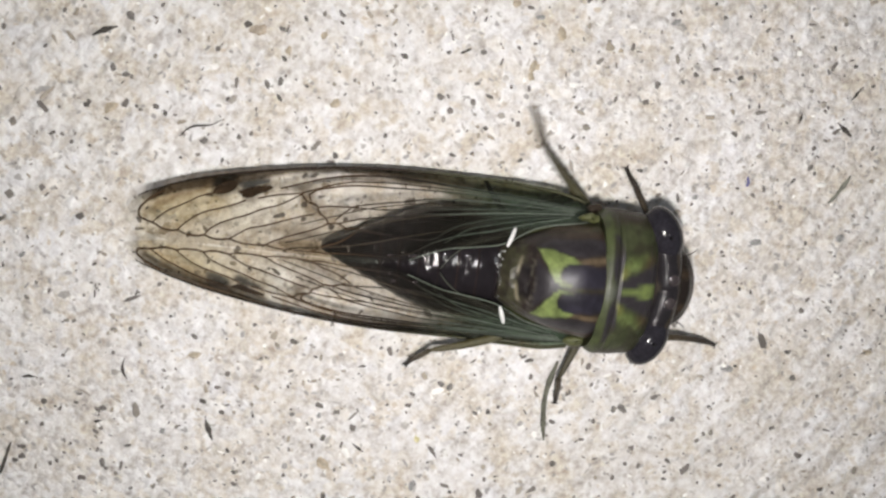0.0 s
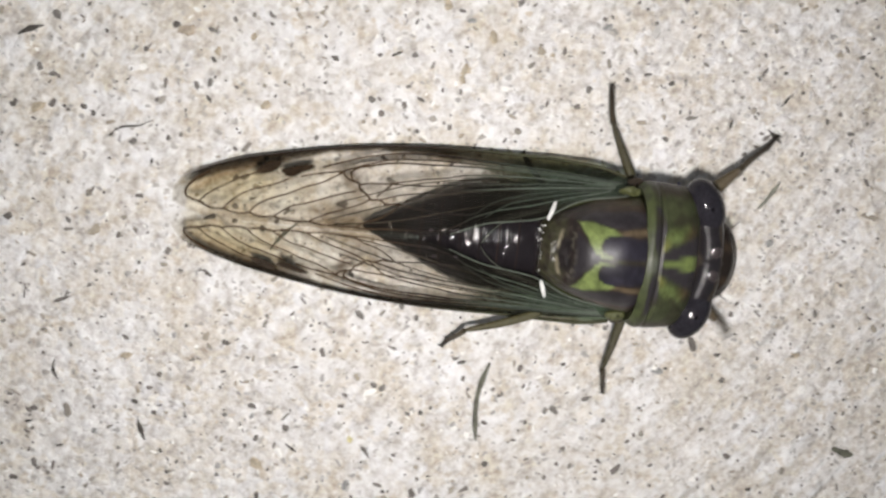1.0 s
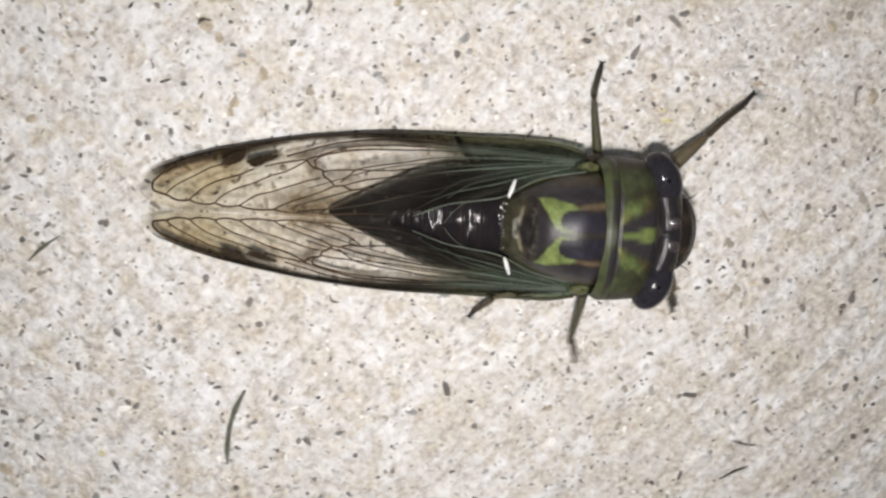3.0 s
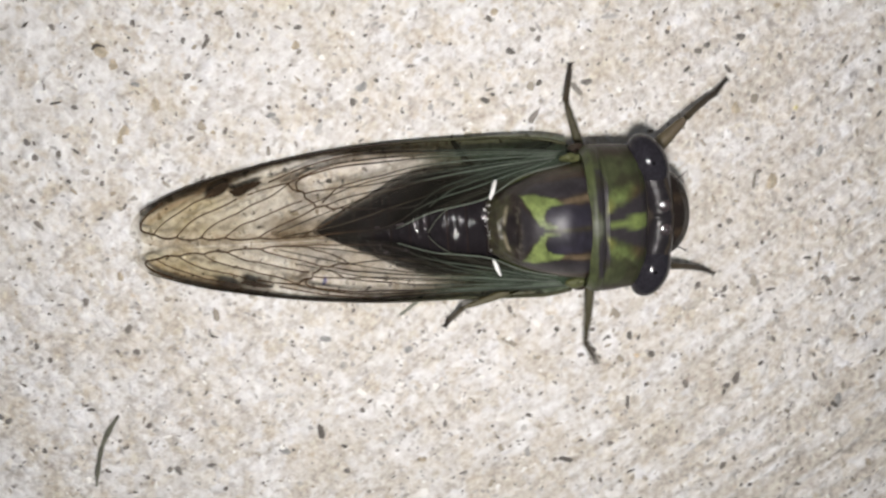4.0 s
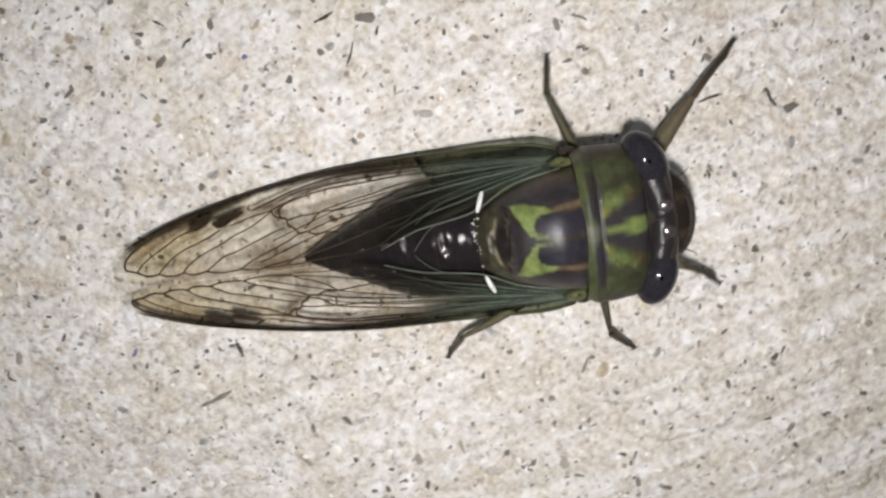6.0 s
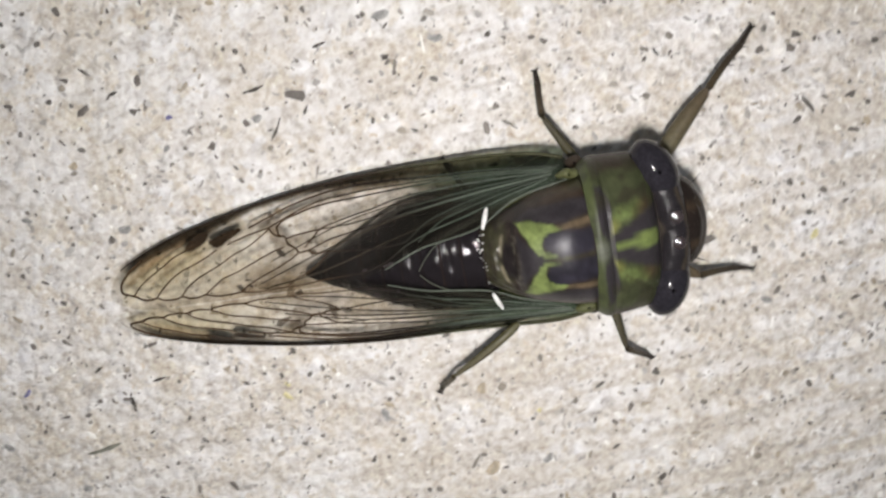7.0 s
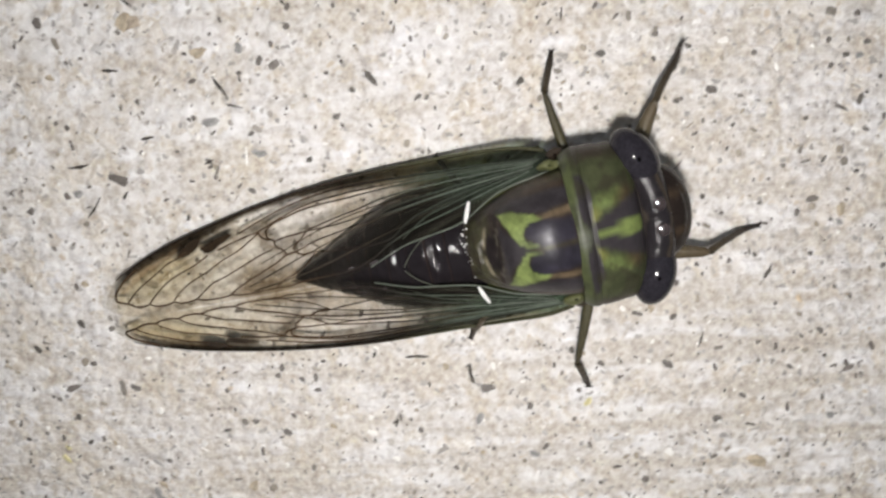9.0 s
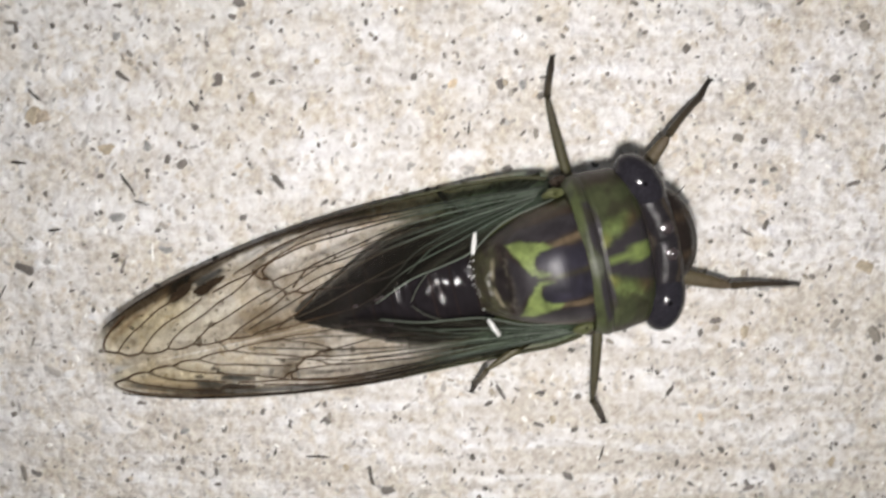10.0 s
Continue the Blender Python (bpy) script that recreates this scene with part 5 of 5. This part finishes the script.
# where each foot stands, in the cicada's own space: seconds:x,y
FEET = {
    "LM": "0:7.3,15.1 0.2:15.2,15.9 0.4:14.6,14.7 0.5:14.0,14.7 0.6:11.5,13.9 0.8:8.3,13.1 1:11.1,15.3 1.2:14.1,15.8 1.4:12.3,15.1 1.5:11.2,14.8 1.6:10.0,14.1 1.8:7.9,13.3 2:12.5,16.0 2.2:13.4,15.4 2.4:11.6,15.0 2.5:10.6,15.0 2.6:9.4,14.9 2.7:13.7,16.9 2.85:15.2,16.2 3.2:12.0,15.0 3.6:8.7,13.6 3.8:14.6,16.5 4:13.9,14.2 4.1:12.8,13.4 4.4:12.6,13.6 4.5:13.5,16.0 4.7:14.7,16.2 5:13.9,14.6 5.2:12.4,13.0 5.45:9.8,12.6 5.75:15.8,17.0 6.1:11.0,14.8 6.3:8.1,15.3 6.5:15.3,17.8 6.8:14.3,15.2 7:11.6,14.1 7.3:13.3,15.4 7.5:16.1,17.6 7.8:14.3,15.8 8:12.5,15.0 8.3:8.4,13.4 8.5:12.5,16.9 8.8:15.8,17.4 9:15.0,14.9 9.3:10.3,12.8 9.5:8.0,11.8 9.8:15.8,17.7 10:15.7,16.7",
    "LF": "0:17.0,10.3 0.5:20.3,11.3 0.6:26.6,11.7 0.8:31.1,14.1 1:28.4,12.0 1.2:26.1,9.2 1.4:24.3,9.3 1.5:25.4,11.0 1.6:28.3,12.4 1.8:29.6,14.0 2:28.3,12.3 2.2:26.4,10.4 2.4:24.3,10.4 2.5:23.6,10.3 2.6:22.6,10.4 2.7:21.6,10.5 3:30.0,13.5 3.4:25.0,11.0 3.7:21.5,9.0 3.8:25.7,9.1 4:29.0,11.7 4.1:28.9,13.2 4.4:25.3,10.4 4.5:25.3,9.4 4.7:24.9,6.7 5:28.3,13.6 5.2:28.3,16.3 5.7:22.0,10.0 6.05:30.5,14.5 6.3:28.2,13.6 6.5:26.5,10.0 6.8:23.4,7.7 7:30.6,14.6 7.3:27.1,12.4 7.5:25.6,11.2 7.8:24.1,8.8 8:30.0,14.6 8.3:24.6,11.3 8.5:21.9,11.0 8.8:20.5,9.1 9:26.4,13.4 9.3:31.1,15.1 9.5:30.1,15.6 9.8:28.7,12.3 10:28.4,11.5",
    "RF": "0:28.6,-6.4 0.2:29.7,-7.0 0.4:29.2,-6.0 0.5:28.4,-7.0 0.6:27.0,-6.8 0.85:20.2,-10.5 1.1:29.7,-6.8 1.2:28.8,-7.9 1.4:27.7,-7.8 1.5:27.1,-8.1 1.6:25.5,-8.7 1.8:23.1,-10.1 2:21.0,-11.2 2.2:18.0,-12.6 2.4:19.1,-9.6 2.5:25.8,-10.3 2.6:29.5,-6.3 2.7:30.1,-4.8 3.2:20.5,-11.0 3.55:31.0,-4.8 3.8:29.7,-4.2 4:27.9,-7.7 4.1:26.2,-8.5 4.4:23.1,-10.4 4.5:25.1,-10.1 4.7:29.9,-4.2 5:27.6,-7.8 5.2:25.4,-9.7 5.45:22.0,-11.0 5.75:31.0,-5.0 6.15:25.0,-9.3 6.3:26.0,-6.7 6.5:30.4,-7.1 6.8:30.8,-5.7 7:28.8,-7.1 7.3:25.8,-9.8 7.5:31.9,-5.5 7.8:30.9,-9.4 8:28.7,-10.0 8.3:23.3,-12.6 8.5:21.2,-12.9 8.8:31.6,-1.6 9:30.7,-4.5 9.3:26.6,-5.7 9.5:24.6,-7.8 9.8:32.0,-6.0 10:32.8,-8.1",
    "RM": "0:13.3,-14.1 0.2:11.3,-14.6 0.4:9.1,-14.7 0.5:8.9,-15.2 0.6:14.0,-16.6 0.8:16.8,-14.4 1:14.3,-15.7 1.2:9.6,-17.0 1.4:11.2,-17.3 1.5:15.2,-15.8 1.6:16.6,-14.2 1.8:14.0,-14.9 2:11.3,-15.7 2.2:15.2,-16.4 2.4:14.1,-14.8 2.5:13.5,-15.1 2.6:12.5,-14.8 2.7:11.9,-14.8 2.85:9.6,-16.0 3.1:17.4,-14.2 3.5:12.5,-15.5 3.8:9.2,-16.1 4:15.5,-16.2 4.1:17.7,-14.1 4.4:14.4,-13.7 4.5:13.4,-14.8 4.7:11.0,-16.5 5:17.4,-16.2 5.2:17.5,-13.4 5.6:10.0,-15.5 5.9:18.0,-14.0 6.3:16.0,-12.6 6.5:12.2,-15.4 6.8:10.0,-14.1 7:18.5,-13.9 7.3:14.9,-15.3 7.5:12.8,-16.8 7.8:18.7,-15.9 8:17.8,-14.1 8.3:12.1,-15.3 8.5:17.3,-14.5 8.8:14.2,-15.5 9:12.6,-16.4 9.3:18.0,-14.2 9.5:15.8,-15.8 9.8:10.9,-17.4 10:13.2,-16.9",
    "RH": "0:-2.3,-11.6 0.5:1.5,-9.0 0.8:-2.6,-11.1 1:-2.8,-12.0 1.5:-0.5,-12.0 1.6:-1.1,-12.8 1.8:-2.1,-11.7 2:2.0,-9.2 2.4:-0.3,-10.4 2.5:-1.9,-11.6 2.7:0.9,-12.1 3.2:3.0,-9.8 3.5:-1.2,-12.0 3.8:2.0,-9.4 4:0.1,-11.2 4.1:0.0,-11.8 4.4:-0.1,-12.2 4.5:2.4,-9.9 5:-0.3,-11.5 5.2:-1.9,-13.2 5.5:2.8,-10.0 6:0.0,-12.0 6.3:-2.2,-12.2 6.5:3.2,-10.4 6.8:0.7,-12.3 7:-1.8,-14.0 7.5:1.6,-10.7 7.8:-0.4,-12.5 8:-3.4,-13.3 8.5:-0.1,-11.0 9:2.6,-9.5 9.3:-0.6,-11.7 9.5:-0.8,-14.0 10:1.9,-11.2",
    "LH": "0:3.6,7.6 0.5:2.4,7.8 0.8:3.4,7.8 1.2:3.0,8.6 1.5:1.6,9.3 1.8:-0.4,8.0 2:0.6,7.8 2.5:2.6,8.9 2.7:1.8,8.7 3.2:0.0,7.8 3.7:3.4,8.0 4.3:0.5,7.8 5:3.0,7.9 5.5:1.2,8.2 6.3:-0.5,7.8 6.8:2.5,8.0 7:2.2,7.9 7.5:3.4,8.0 8:2.0,8.9 8.5:1.5,8.7 9:3.0,8.0 9.5:0.9,8.7 10:3.2,7.9",
}


def bone(a, b, up):
    """The pose of a limb that runs from a to b."""
    x = (b - a).normalized()
    y = up.cross(x).normalized()
    m = Matrix((x, y, x.cross(y))).transposed().to_4x4()
    return Matrix.Translation(a * MM) @ m


# where each leg comes out from under the body
GATES = {"F": (20.2, 4.3), "M": (14.6, 5.0), "H": (9.0, 6.2)}


def leg_poses(key, foot):
    hip, a, b, c, _, lean = LEGS[key]
    side = 1 if key[0] == "L" else -1
    lean = Vector(lean)
    gate = Vector((GATES[key[1]][0], GATES[key[1]][1] * side, 0))
    if key == "RF":
        gate += Vector((0.7, 0.4, 0))
    if key[1] == "M":
        flat = (foot - gate) * Vector((1, 1, 0))
        flat.normalize()
        back = Vector((-flat.y * side, flat.x * side, 0))
        ankle = foot - flat * 0.9 + back * 0.3 + Vector((0, 0, 0.6))
        knee = foot - flat * 3.5 + back * 1.4 + Vector((0, 0, 3.4))
        hip = knee + (gate + Vector((0, 0, 3.2)) - knee).normalized() * a
    elif key[1] == "H":
        ankle = foot + Vector((0.5, -0.9 * side, 0.8))
        knee = foot + Vector((1.9, -2.8 * side, 3.6))
        hip = knee + (gate + Vector((0, 0, 3.2)) - knee).normalized() * a
    else:
        d = foot - gate
        flat = Vector((d.x, d.y, 0)).normalized()
        ankle = foot - flat * (c * 0.9) + Vector((0, 0, 0.9))
        drop = hip[2] - ankle.z
        inner = gate - flat * 1.5
        reach = min(0.98 * (a + b), max(11.3, math.hypot((ankle - inner).xy.length, drop)))
        hip = ankle - flat * math.sqrt(reach * reach - drop * drop) + Vector((0, 0, drop))
        u = (ankle - hip).normalized()
        along = (a * a - b * b + reach * reach) / (2 * reach)
        across = (lean - u * lean.dot(u)).normalized()
        knee = hip + u * along + across * math.sqrt(a * a - along * along)
    return bone(hip, knee, lean), bone(knee, ankle, lean), bone(ankle, foot, Vector((0, 0, 1)) + lean * 0.2)


def bug_at(t):
    """The cicada's pose at t seconds, as six numbers."""
    rows = np.array(BUG_ROWS)
    return [float(np.interp(t, rows[:, 0], rows[:, k])) for k in range(1, 7)]


def on_slab(t, x, y, lift):
    """A foot in the cicada's own space that stands lift millimetres over the slab."""
    _, _, z, *turn = bug_at(t)
    r = Euler([radians(a) for a in turn]).to_matrix()
    return Vector((x, y, (lift - z - r[2][0] * x - r[2][1] * y) / r[2][2]))


def motions():
    walk(cicada, [(t, pose(x * MM, y * MM, z * MM, rx, ry, rz)) for t, x, y, z, rx, ry, rz in BUG_ROWS])
    aside = pose(*(c * MM for c in TORCH_PLACE), *TORCH_TURN)
    walk(torch, [(t, m @ aside) for t, m in CAM_POSES])
    for key, text in FEET.items():
        steps = [[float(c) for c in s.replace(":", ",").split(",")] for s in text.split()]
        rows = [[], [], []]
        for i, (t, x, y) in enumerate(steps):
            ahead = max(steps[min(i + 1, len(steps) - 1)][1] - x, x - steps[max(i - 1, 0)][1])
            lift = 0.25 + 0.5 * max(0.0, min(1.0, ahead / 4))
            for row, m in zip(rows, leg_poses(key, on_slab(t, x, y, lift))):
                row.append((t, m))
        for part, row in zip(legs[key], rows):
            walk(part, row)


motions()
